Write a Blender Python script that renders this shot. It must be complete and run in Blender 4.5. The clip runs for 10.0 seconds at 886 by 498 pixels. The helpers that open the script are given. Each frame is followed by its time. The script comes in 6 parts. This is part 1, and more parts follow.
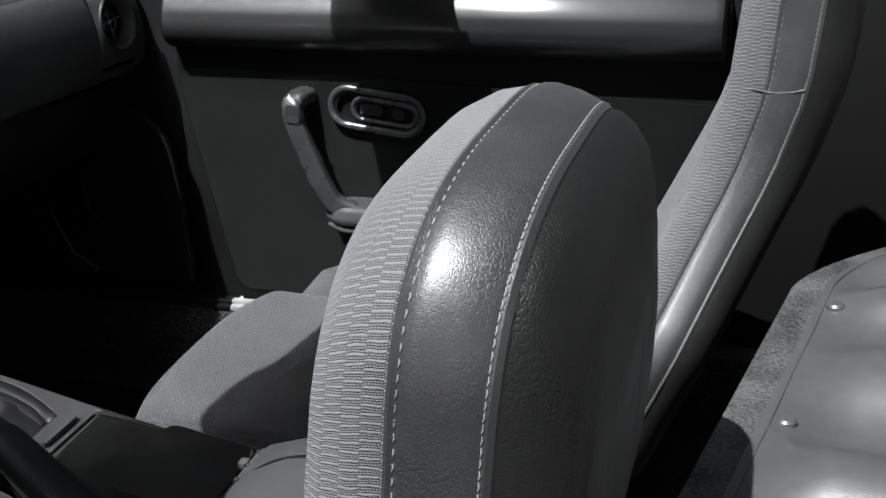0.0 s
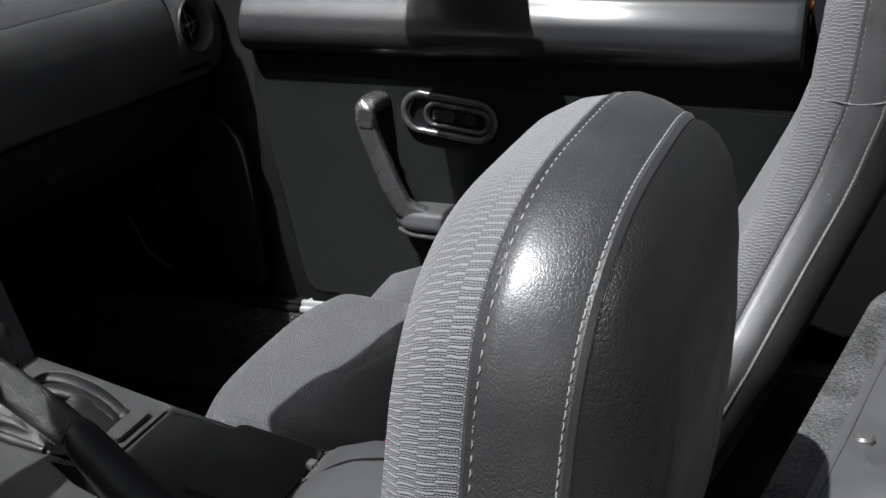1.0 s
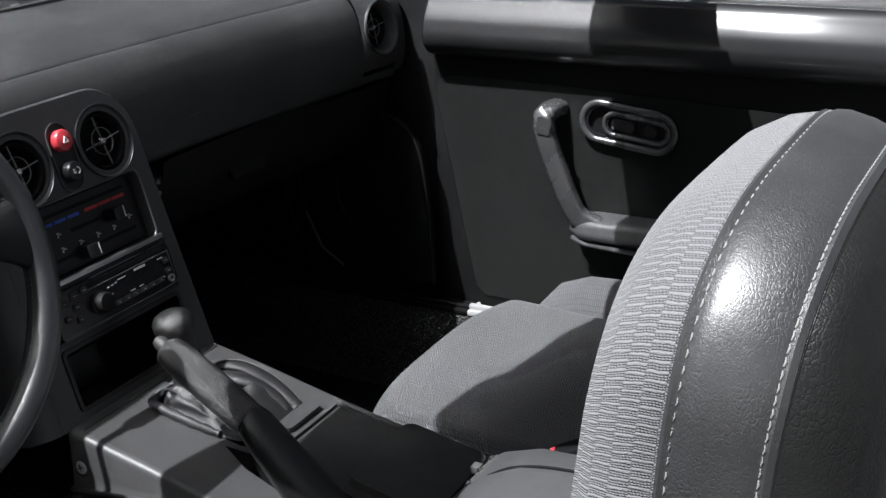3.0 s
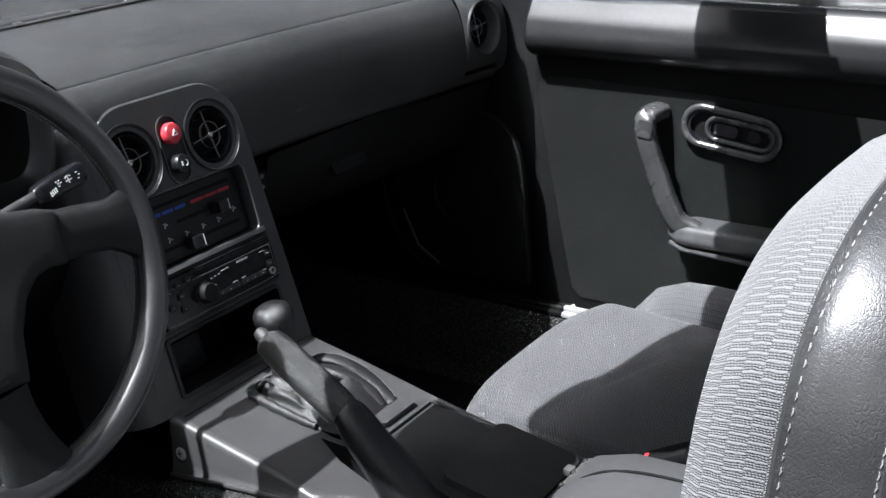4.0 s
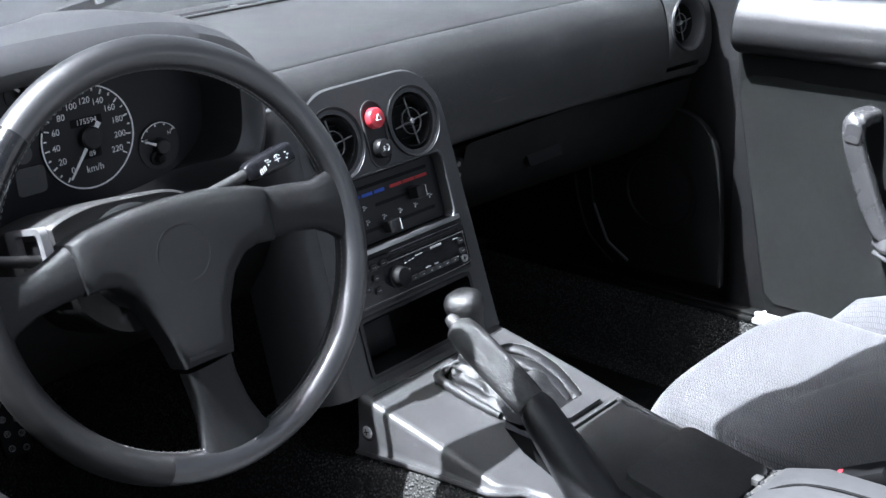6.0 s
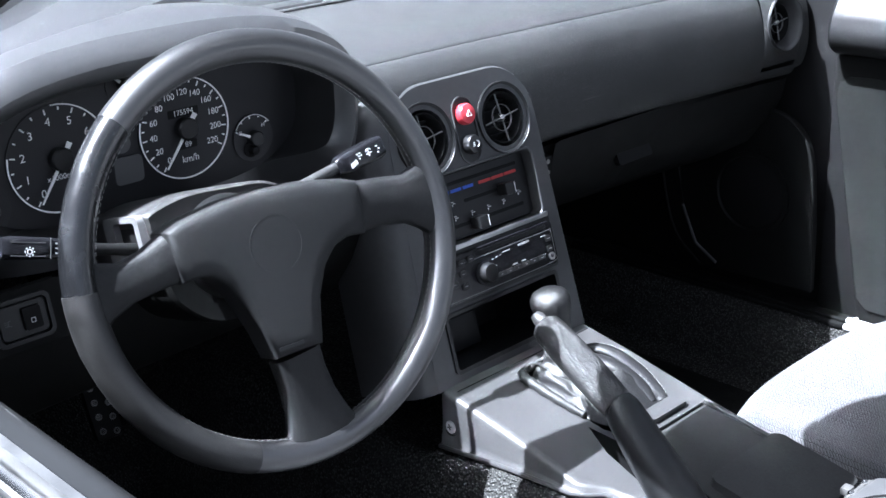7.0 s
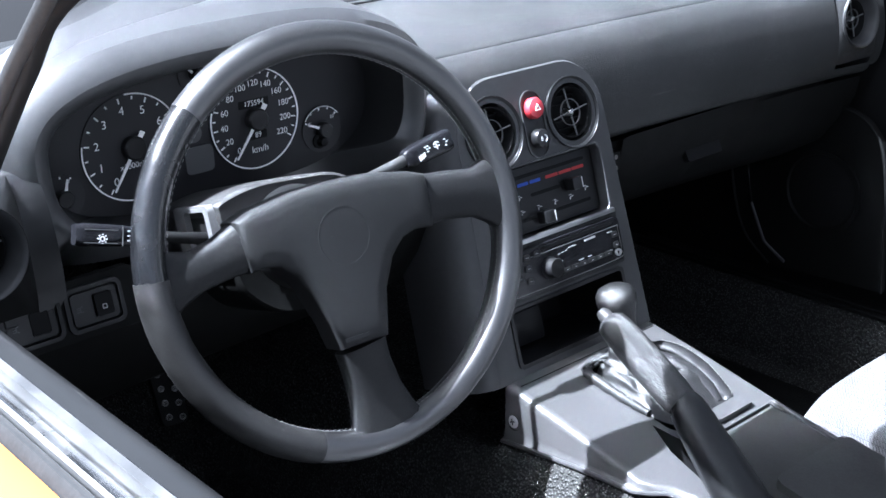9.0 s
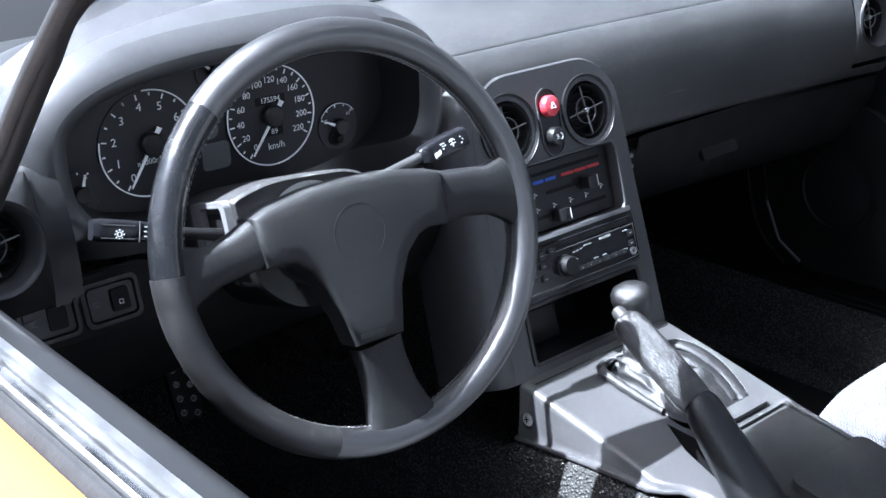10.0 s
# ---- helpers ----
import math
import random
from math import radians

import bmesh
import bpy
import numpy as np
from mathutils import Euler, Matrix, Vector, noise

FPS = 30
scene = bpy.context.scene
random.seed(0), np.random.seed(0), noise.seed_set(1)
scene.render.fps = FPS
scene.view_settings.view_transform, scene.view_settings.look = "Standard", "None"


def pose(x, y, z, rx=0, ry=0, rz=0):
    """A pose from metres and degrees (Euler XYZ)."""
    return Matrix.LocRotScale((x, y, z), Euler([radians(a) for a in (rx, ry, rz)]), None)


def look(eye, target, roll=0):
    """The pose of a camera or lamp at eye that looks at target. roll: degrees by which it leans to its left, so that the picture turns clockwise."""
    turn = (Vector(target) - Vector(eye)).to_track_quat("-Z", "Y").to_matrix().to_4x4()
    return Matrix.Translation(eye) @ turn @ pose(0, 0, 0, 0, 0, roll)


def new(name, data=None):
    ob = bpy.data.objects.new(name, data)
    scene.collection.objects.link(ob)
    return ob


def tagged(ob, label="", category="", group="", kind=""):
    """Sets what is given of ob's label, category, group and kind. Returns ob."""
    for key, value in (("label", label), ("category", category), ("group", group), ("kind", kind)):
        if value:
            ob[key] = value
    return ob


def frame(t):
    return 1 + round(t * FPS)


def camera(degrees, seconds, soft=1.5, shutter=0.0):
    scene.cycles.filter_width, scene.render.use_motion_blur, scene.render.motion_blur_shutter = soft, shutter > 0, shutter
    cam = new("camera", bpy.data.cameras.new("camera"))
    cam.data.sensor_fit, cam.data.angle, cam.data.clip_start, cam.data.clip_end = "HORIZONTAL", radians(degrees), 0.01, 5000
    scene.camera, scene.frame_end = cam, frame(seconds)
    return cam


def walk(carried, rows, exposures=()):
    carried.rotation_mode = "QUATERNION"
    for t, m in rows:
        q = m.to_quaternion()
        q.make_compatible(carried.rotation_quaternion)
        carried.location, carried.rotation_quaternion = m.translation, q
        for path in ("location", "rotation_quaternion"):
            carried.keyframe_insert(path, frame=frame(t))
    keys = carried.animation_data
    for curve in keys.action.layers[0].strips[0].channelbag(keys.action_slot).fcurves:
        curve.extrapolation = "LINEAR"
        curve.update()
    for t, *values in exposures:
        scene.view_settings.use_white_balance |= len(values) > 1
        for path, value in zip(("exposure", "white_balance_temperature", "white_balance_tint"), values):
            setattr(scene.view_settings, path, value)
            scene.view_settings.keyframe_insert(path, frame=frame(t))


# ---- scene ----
cam = camera(40.21, 10.0)
# seconds, eye (x to the rear of the car, y to its right, z up), yaw, pitch, roll: a head that pans on a fixed stand
PATH = [
    (0.0, 0.9758, -0.8760, 1.1328, 17.804, -21.976, 2.352),
    (0.5, 0.9735, -0.8775, 1.1333, 19.307, -21.752, 2.360),
    (1.0, 0.9701, -0.8787, 1.1338, 21.101, -21.580, 2.356),
    (1.5, 0.9665, -0.8800, 1.1339, 23.044, -21.409, 2.330),
    (2.0, 0.9626, -0.8820, 1.1344, 25.146, -21.243, 2.347),
    (2.5, 0.9594, -0.8829, 1.1344, 27.099, -21.088, 2.376),
    (4.0, 0.9496, -0.8934, 1.1370, 33.758, -20.815, 2.310),
    (4.5, 0.9461, -0.8958, 1.1371, 35.920, -20.795, 2.307),
    (5.0, 0.9417, -0.8977, 1.1367, 38.136, -20.818, 2.321),
    (5.5, 0.9381, -0.9000, 1.1367, 40.356, -20.858, 2.337),
    (6.0, 0.9349, -0.9036, 1.1367, 42.717, -20.833, 2.292),
    (7.5, 0.9290, -0.9095, 1.1364, 48.191, -20.857, 2.451),
    (8.0, 0.9276, -0.9102, 1.1363, 48.926, -20.900, 2.455),
    (8.5, 0.9272, -0.9110, 1.1368, 49.494, -20.963, 2.435),
    (9.0, 0.9262, -0.9109, 1.1369, 49.973, -21.037, 2.461),
    (9.5, 0.9263, -0.9123, 1.1366, 50.363, -21.055, 2.423),
    (10.0, 0.9261, -0.9131, 1.1362, 50.660, -21.081, 2.427),
]


def aim(x, y, z, yaw, pitch, roll):
    return pose(x, y, z, 0, 0, yaw) @ pose(0, 0, 0, pitch) @ pose(0, 0, 0, 0, roll) @ pose(0, 0, 0, 90)


walk(cam, [(t, aim(*p)) for t, *p in PATH], [(0.0, 0.45, 6250, 9), (2.5, 0.68, 6200, 10), (4.0, 1.28, 6100, 11), (5.0, 1.8, 5950, 11), (6.0, 2.3, 5750, 10), (7.5, 2.8, 5500, 11), (10.0, 2.83, 5450, 11)])

# ---- light: a high sun from the driver's side, slightly ahead, and a clear sky ----
SUN_ELEV, SUN_AZ = radians(60), radians(-24)
SUN_DIR = Vector((math.sin(SUN_AZ) * math.cos(SUN_ELEV), -math.cos(SUN_AZ) * math.cos(SUN_ELEV), math.sin(SUN_ELEV)))
world = bpy.data.worlds.new("sky")
scene.world = world
world.use_nodes = True
wn = world.node_tree.nodes
sky = wn.new("ShaderNodeTexSky")
sky.sky_type, sky.sun_disc, sky.sun_elevation = "NISHITA", False, SUN_ELEV
sky.air_density, sky.dust_density, sky.ozone_density = 0.8, 4.0, 0.4
sky.sun_rotation = math.atan2(SUN_DIR.x, SUN_DIR.y)
haze = wn.new("ShaderNodeHueSaturation")
haze.inputs["Saturation"].default_value = 0.35
world.node_tree.links.new(sky.outputs[0], haze.inputs["Color"])
world.node_tree.links.new(haze.outputs[0], wn["Background"].inputs[0])
wn["Background"].inputs[1].default_value = 0.024
sun = new("sun", bpy.data.lights.new("sun", "SUN"))
sun.data.energy, sun.data.angle, sun.data.color = 5.0, radians(0.55), (1.0, 0.99, 0.975)
sun.matrix_world = look(SUN_DIR * 20, (0, 0, 0))


# ---- materials ----
def material(name, color, rough=0.5, metal=0.0, spec=0.5, coat=0.0):
    m = bpy.data.materials.new(name)
    m.use_nodes = True
    b = m.node_tree.nodes["Principled BSDF"]
    b.inputs["Base Color"].default_value = (*color, 1)
    b.inputs["Roughness"].default_value = rough
    b.inputs["Metallic"].default_value = metal
    b.inputs["Specular IOR Level"].default_value = spec
    b.inputs["Coat Weight"].default_value = coat
    return m


def add(m, kind, **inputs):
    n = m.node_tree.nodes.new("ShaderNode" + kind)
    for k, v in inputs.items():
        n.inputs[k.replace("_", " ")].default_value = v
    return n


def join(m, a, b):
    m.node_tree.links.new(a, b)


def bsdf(m):
    return m.node_tree.nodes["Principled BSDF"]


def coords(m, scale=(1, 1, 1), uv=False, turn=0.0):
    c = add(m, "TexCoord")
    s = add(m, "Mapping")
    s.inputs["Scale"].default_value = scale
    s.inputs["Rotation"].default_value = (0, 0, turn)
    join(m, c.outputs["UV" if uv else "Object"], s.inputs[0])
    return s.outputs[0]


def mottle(m, color, amount=0.25, scale=9.0, rough=None, dust=None):
    """Two scales of uneven colour, with the gloss following."""
    v = coords(m)
    n1, n2 = add(m, "TexNoise", Scale=scale, Detail=5.0), add(m, "TexNoise", Scale=scale * 14, Detail=3.0)
    join(m, v, n1.inputs[0]), join(m, v, n2.inputs[0])
    mix = add(m, "Math")
    mix.operation = "ADD"
    join(m, n1.outputs[0], mix.inputs[0]), join(m, n2.outputs[0], mix.inputs[1])
    ramp = add(m, "ValToRGB")
    lo, hi = [c * (1 - amount) for c in color], [c * (1 + amount) for c in color]
    half = add(m, "Math")
    half.operation = "MULTIPLY"
    half.inputs[1].default_value = 0.5
    join(m, mix.outputs[0], half.inputs[0])
    join(m, half.outputs[0], ramp.inputs[0])
    ramp.color_ramp.elements[0].position, ramp.color_ramp.elements[1].position = 0.3, 0.7
    ramp.color_ramp.elements[0].color, ramp.color_ramp.elements[1].color = (*lo, 1), (*hi, 1)
    join(m, ramp.outputs[0], bsdf(m).inputs["Base Color"])
    if rough:
        r = add(m, "MapRange", To_Min=rough[0], To_Max=rough[1], From_Min=0.35, From_Max=0.65)
        join(m, n1.outputs[0], r.inputs[0])
        join(m, r.outputs[0], bsdf(m).inputs["Roughness"])
    return m


def pebble(m, scale=420.0, strength=0.5, depth=0.0006):
    """Small rounded dimples, as on pressed leather."""
    v = coords(m)
    n = add(m, "TexVoronoi", Scale=scale, Randomness=0.8)
    n.feature = "SMOOTH_F1"
    join(m, v, n.inputs[0])
    b = add(m, "Bump", Strength=strength, Distance=depth)
    b.invert = True
    join(m, n.outputs["Distance"], b.inputs["Height"])
    join(m, b.outputs[0], bsdf(m).inputs["Normal"])
    return m


def dusty(m, amount=0.5):
    """Pale specks of dust and a few fine scratches over a finished colour."""
    v = coords(m)
    c = bsdf(m).inputs["Base Color"]
    src = c.links[0].from_socket
    fine, patch = add(m, "TexNoise", Scale=750.0, Detail=2.0), add(m, "TexNoise", Scale=12.0, Detail=4.0)
    join(m, v, fine.inputs[0]), join(m, v, patch.inputs[0])
    spot = add(m, "MapRange", From_Min=0.60, From_Max=0.72)
    join(m, fine.outputs[0], spot.inputs[0])
    where = add(m, "MapRange", From_Min=0.42, From_Max=0.62, To_Max=amount)
    join(m, patch.outputs[0], where.inputs[0])
    line = coords(m, (18, 18, 260), turn=0.6)
    sc = add(m, "TexNoise", Scale=1.6, Detail=1.0)
    join(m, line, sc.inputs[0])
    scr = add(m, "MapRange", From_Min=0.70, From_Max=0.73, To_Max=0.35)
    join(m, sc.outputs[0], scr.inputs[0])
    mix = add(m, "Mix")
    mix.data_type = "RGBA"
    join(m, calc(m, "MAXIMUM", calc(m, "MULTIPLY", spot.outputs[0], where.outputs[0]), calc(m, "MULTIPLY", scr.outputs[0], where.outputs[0])), mix.inputs[0])
    join(m, src, mix.inputs[6])
    mix.inputs[7].default_value = (0.16, 0.16, 0.155, 1)
    join(m, mix.outputs[2], c)
    return m


def grain(m, scale=700.0, strength=0.25, depth=0.0004, kind="TexNoise", uv=False):
    v = coords(m, uv=uv)
    n = add(m, kind, Scale=scale)
    if kind == "TexVoronoi":
        n.feature = "DISTANCE_TO_EDGE"
        warp = add(m, "TexNoise", Scale=scale * 0.35, Detail=2.0)
        mixv = add(m, "VectorMath")
        mixv.operation = "MULTIPLY_ADD"
        mixv.inputs[1].default_value = (1.6 / scale,) * 3
        join(m, v, warp.inputs[0])
        join(m, warp.outputs["Color"], mixv.inputs[0]), join(m, v, mixv.inputs[2])
        join(m, mixv.outputs[0], n.inputs[0])
        ramp = add(m, "MapRange", From_Min=0.0, From_Max=0.12)
        join(m, n.outputs["Distance"], ramp.inputs[0])
        out = ramp.outputs[0]
    else:
        n.inputs["Detail"].default_value = 3.0
        join(m, v, n.inputs[0])
        out = n.outputs[0]
    b = add(m, "Bump", Strength=strength, Distance=depth)
    join(m, out, b.inputs["Height"])
    join(m, b.outputs[0], bsdf(m).inputs["Normal"])
    return m


def calc(m, op, a, b=None, c=None):
    """A math node on sockets or numbers."""
    n = add(m, "Math")
    n.operation = op
    for k, v in enumerate((a, b, c)):
        if v is None:
            continue
        if isinstance(v, (int, float)):
            n.inputs[k].default_value = v
        else:
            join(m, v, n.inputs[k])
    return n.outputs[0]


def woven(name, color, pitch, column, slant=0.0, strength=0.8, columns_along=False, valley=0.72, border=0.05, twine=0.09):
    """A ribbed cloth: thick threads side by side in columns, each column half a thread out of step."""
    m = material(name, color, 0.9, spec=0.15)
    bsdf(m).inputs["Sheen Weight"].default_value = 0.25
    v = coords(m, (1, 1, 1), True)
    soft = add(m, "TexNoise", Scale=210.0, Detail=3.0)
    big = add(m, "TexNoise", Scale=22.0, Detail=4.0)
    fine = add(m, "TexNoise", Scale=2400.0, Detail=2.0)
    for n in (soft, big, fine):
        join(m, v, n.inputs[0])
    sep = add(m, "SeparateXYZ")
    join(m, v, sep.inputs[0])
    across, along = (sep.outputs[1], sep.outputs[0]) if columns_along else (sep.outputs[0], sep.outputs[1])
    wob = calc(m, "MULTIPLY", calc(m, "SUBTRACT", soft.outputs[0], 0.5), pitch * 0.9)
    wide = calc(m, "MULTIPLY", calc(m, "SUBTRACT", big.outputs[0], 0.5), pitch * 1.2)
    a = calc(m, "ADD", calc(m, "MULTIPLY", across, 1.0 / column), calc(m, "MULTIPLY", wob, 0.35 / column))
    col = calc(m, "FLOOR", a)
    inside = calc(m, "FRACT", a)
    lv = calc(m, "ADD", calc(m, "ADD", calc(m, "ADD", along, wob), wide), calc(m, "MULTIPLY", across, slant))
    ph = calc(m, "ADD", calc(m, "MULTIPLY", lv, 1.0 / pitch), calc(m, "MULTIPLY", col, 0.37))
    rib = calc(m, "ABSOLUTE", calc(m, "SINE", calc(m, "MULTIPLY", ph, math.pi)))
    rib = calc(m, "POWER", rib, 0.6)
    twist = calc(m, "SINE", calc(m, "MULTIPLY", calc(m, "ADD", across, calc(m, "MULTIPLY", lv, 0.7)), 2 * math.pi / (pitch * 0.42)))
    edge = add(m, "MapRange", From_Min=0.5, From_Max=0.5 - border, To_Min=valley, To_Max=1.0)
    join(m, calc(m, "ABSOLUTE", calc(m, "SUBTRACT", inside, 0.5)), edge.inputs[0])
    h = calc(m, "MULTIPLY", rib, edge.outputs[0])
    h2 = calc(m, "ADD", calc(m, "MULTIPLY", h, calc(m, "MULTIPLY_ADD", twist, twine, 0.85)), calc(m, "MULTIPLY", fine.outputs[0], 0.3))
    # shade between the threads goes into the colour, darker where the height drops
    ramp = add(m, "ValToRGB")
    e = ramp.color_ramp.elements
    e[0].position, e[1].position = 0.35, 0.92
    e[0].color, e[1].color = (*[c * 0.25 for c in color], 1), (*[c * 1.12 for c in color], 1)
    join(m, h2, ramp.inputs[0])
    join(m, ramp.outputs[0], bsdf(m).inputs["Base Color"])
    bump = add(m, "Bump", Strength=strength, Distance=0.0010)
    join(m, h2, bump.inputs["Height"])
    join(m, bump.outputs[0], bsdf(m).inputs["Normal"])
    return m


def knit(name, color, period, column, bead):
    """A corded knit: one thick cord, then two rows of small beads, in columns that are out of step."""
    m = material(name, color, 0.92, spec=0.12)
    bsdf(m).inputs["Sheen Weight"].default_value = 0.3
    v = coords(m, (1, 1, 1), True)
    soft, big, fuzz = add(m, "TexNoise", Scale=150.0, Detail=3.0), add(m, "TexNoise", Scale=16.0, Detail=3.0), add(m, "TexNoise", Scale=1500.0, Detail=4.0)
    for n in (soft, big, fuzz):
        join(m, v, n.inputs[0])
    sep = add(m, "SeparateXYZ")
    join(m, v, sep.inputs[0])
    u, w = sep.outputs[0], sep.outputs[1]
    wob = calc(m, "SUBTRACT", soft.outputs[0], 0.5)
    a = calc(m, "ADD", calc(m, "MULTIPLY", u, 1.0 / column), calc(m, "MULTIPLY", wob, 0.10))
    col, inside = calc(m, "FLOOR", a), calc(m, "FRACT", a)
    jump = add(m, "TexWhiteNoise")
    jump.noise_dimensions = "1D"
    join(m, col, jump.inputs["W"])
    ph = calc(m, "ADD", calc(m, "ADD", calc(m, "MULTIPLY", w, 1.0 / period), calc(m, "MULTIPLY", wob, 0.4)), calc(m, "MULTIPLY", jump.outputs[0], 0.5))
    ph = calc(m, "ADD", ph, calc(m, "MULTIPLY", calc(m, "SUBTRACT", big.outputs[0], 0.5), 1.6))
    f = calc(m, "FRACT", ph)
    cord = calc(m, "POWER", calc(m, "MAXIMUM", calc(m, "SINE", calc(m, "MULTIPLY", f, math.pi / 0.44)), 0.0), 0.55)
    cord = calc(m, "MULTIPLY", cord, calc(m, "LESS_THAN", f, 0.44))
    knots = add(m, "TexNoise", Scale=420.0, Detail=2.0)
    join(m, v, knots.inputs[0])
    cord = calc(m, "MULTIPLY", cord, calc(m, "MULTIPLY_ADD", knots.outputs[0], 0.9, 0.5))
    row = calc(m, "ABSOLUTE", calc(m, "SINE", calc(m, "MULTIPLY", calc(m, "SUBTRACT", f, 0.44), math.pi / 0.28)))
    dot = calc(m, "ABSOLUTE", calc(m, "SINE", calc(m, "ADD", calc(m, "MULTIPLY", u, math.pi / bead), calc(m, "MULTIPLY", calc(m, "FLOOR", calc(m, "MULTIPLY", f, 3.4)), 1.1))))
    beads = calc(m, "MULTIPLY", calc(m, "MULTIPLY", row, calc(m, "MULTIPLY_ADD", dot, 0.85, 0.22)), calc(m, "GREATER_THAN", f, 0.44))
    edge = add(m, "MapRange", From_Min=0.5, From_Max=0.44, To_Min=0.72, To_Max=1.0)
    join(m, calc(m, "ABSOLUTE", calc(m, "SUBTRACT", inside, 0.5)), edge.inputs[0])
    h = calc(m, "MULTIPLY", calc(m, "MAXIMUM", cord, beads), edge.outputs[0])
    h = calc(m, "ADD", calc(m, "MULTIPLY", h, 0.8), calc(m, "MULTIPLY", fuzz.outputs[0], 0.7))
    # colour darkens with depth, painting in the small shadows between the cords
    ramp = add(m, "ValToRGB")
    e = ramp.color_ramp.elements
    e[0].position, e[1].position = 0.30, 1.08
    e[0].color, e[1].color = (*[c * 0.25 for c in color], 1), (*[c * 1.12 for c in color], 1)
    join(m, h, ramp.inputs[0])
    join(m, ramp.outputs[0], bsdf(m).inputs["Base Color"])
    bump = add(m, "Bump", Strength=0.8, Distance=0.0009)
    join(m, h, bump.inputs["Height"])
    join(m, bump.outputs[0], bsdf(m).inputs["Normal"])
    return m


def hide(m, scale, strength, depth, stretch=(1, 1, 0.6)):
    """Leather: fine crazed cracks at two sizes and slow dents."""
    v = coords(m, stretch)
    warp = add(m, "TexNoise", Scale=scale * 0.3, Detail=3.0)
    join(m, v, warp.inputs[0])
    mv = add(m, "VectorMath")
    mv.operation = "MULTIPLY_ADD"
    mv.inputs[1].default_value = (2.2 / scale,) * 3
    join(m, warp.outputs["Color"], mv.inputs[0]), join(m, v, mv.inputs[2])
    hs = []
    for k, wide in ((1.0, 0.22), (2.3, 0.30)):
        n = add(m, "TexVoronoi", Scale=scale * k)
        n.feature = "DISTANCE_TO_EDGE"
        join(m, mv.outputs[0], n.inputs[0])
        r = add(m, "MapRange", From_Max=wide)
        r.interpolation_type = "SMOOTHSTEP"
        join(m, n.outputs["Distance"], r.inputs[0])
        hs.append(r.outputs[0])
    patch, dent = add(m, "TexNoise", Scale=38.0, Detail=3.0), add(m, "TexNoise", Scale=130.0, Detail=2.0)
    join(m, v, patch.inputs[0]), join(m, v, dent.inputs[0])
    some = add(m, "MapRange", From_Min=0.38, From_Max=0.62, To_Min=0.25, To_Max=1.0)
    join(m, patch.outputs[0], some.inputs[0])
    h = calc(m, "ADD", calc(m, "MULTIPLY", hs[0], some.outputs[0]), calc(m, "MULTIPLY", hs[1], 0.35))
    h = calc(m, "ADD", h, calc(m, "MULTIPLY", dent.outputs[0], 0.4))
    b = add(m, "Bump", Strength=strength, Distance=depth)
    join(m, h, b.inputs["Height"])
    join(m, b.outputs[0], bsdf(m).inputs["Normal"])
    if bsdf(m).inputs["Coat Weight"].default_value:
        c = add(m, "Bump", Strength=strength * 0.3, Distance=depth)
        join(m, h, c.inputs["Height"])
        join(m, c.outputs[0], bsdf(m).inputs["Coat Normal"])
    return m


def loops(m, color, size=0.0034):
    """Loop-pile carpet: pale tufts with black gaps between."""
    v = coords(m)
    n = add(m, "TexVoronoi", Scale=1.0 / size, Randomness=0.9)
    w = add(m, "TexNoise", Scale=26.0, Detail=4.0)
    join(m, v, n.inputs[0]), join(m, v, w.inputs[0])
    h = add(m, "MapRange", From_Min=0.15, From_Max=0.62, To_Min=1.0, To_Max=0.0)
    join(m, n.outputs["Distance"], h.inputs[0])
    tone = add(m, "SeparateColor")
    join(m, n.outputs["Color"], tone.inputs[0])
    val = calc(m, "MULTIPLY", calc(m, "POWER", h.outputs[0], 1.3), calc(m, "MULTIPLY", calc(m, "MULTIPLY_ADD", tone.outputs[0], 1.2, 0.35), calc(m, "MULTIPLY_ADD", w.outputs[0], 0.9, 0.5)))
    ramp = add(m, "ValToRGB")
    e = ramp.color_ramp.elements
    e[0].color, e[1].color = (*[c * 0.4 for c in color], 1), (*[c * 1.45 for c in color], 1)
    join(m, val, ramp.inputs[0])
    join(m, ramp.outputs[0], bsdf(m).inputs["Base Color"])
    b = add(m, "Bump", Strength=1.0, Distance=0.003)
    join(m, h.outputs[0], b.inputs["Height"])
    join(m, b.outputs[0], bsdf(m).inputs["Normal"])
    return m


M_DASH = dusty(grain(mottle(material("dash_vinyl", (0.026, 0.0268, 0.0268), 0.44, spec=0.5), (0.026, 0.0268, 0.0268), 0.2, 7, (0.39, 0.52)), 650, 0.55, 0.0010), 0.7)
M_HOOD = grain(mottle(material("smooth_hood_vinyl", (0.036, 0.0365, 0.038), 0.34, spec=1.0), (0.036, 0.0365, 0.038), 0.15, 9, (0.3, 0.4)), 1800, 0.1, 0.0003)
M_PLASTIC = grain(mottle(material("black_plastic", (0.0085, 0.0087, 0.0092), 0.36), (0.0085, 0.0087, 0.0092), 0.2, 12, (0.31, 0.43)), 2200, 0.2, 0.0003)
M_STACK = grain(mottle(material("soft_grey_paint", (0.054, 0.0545, 0.056), 0.4), (0.054, 0.0545, 0.056), 0.12, 10, (0.34, 0.44)), 2000, 0.16, 0.0002)
M_CONSOLE = grain(mottle(material("console_plastic", (0.043, 0.0426, 0.043), 0.4, spec=0.6), (0.043, 0.0426, 0.043), 0.08, 24, (0.36, 0.44)), 1500, 0.25, 0.0003)
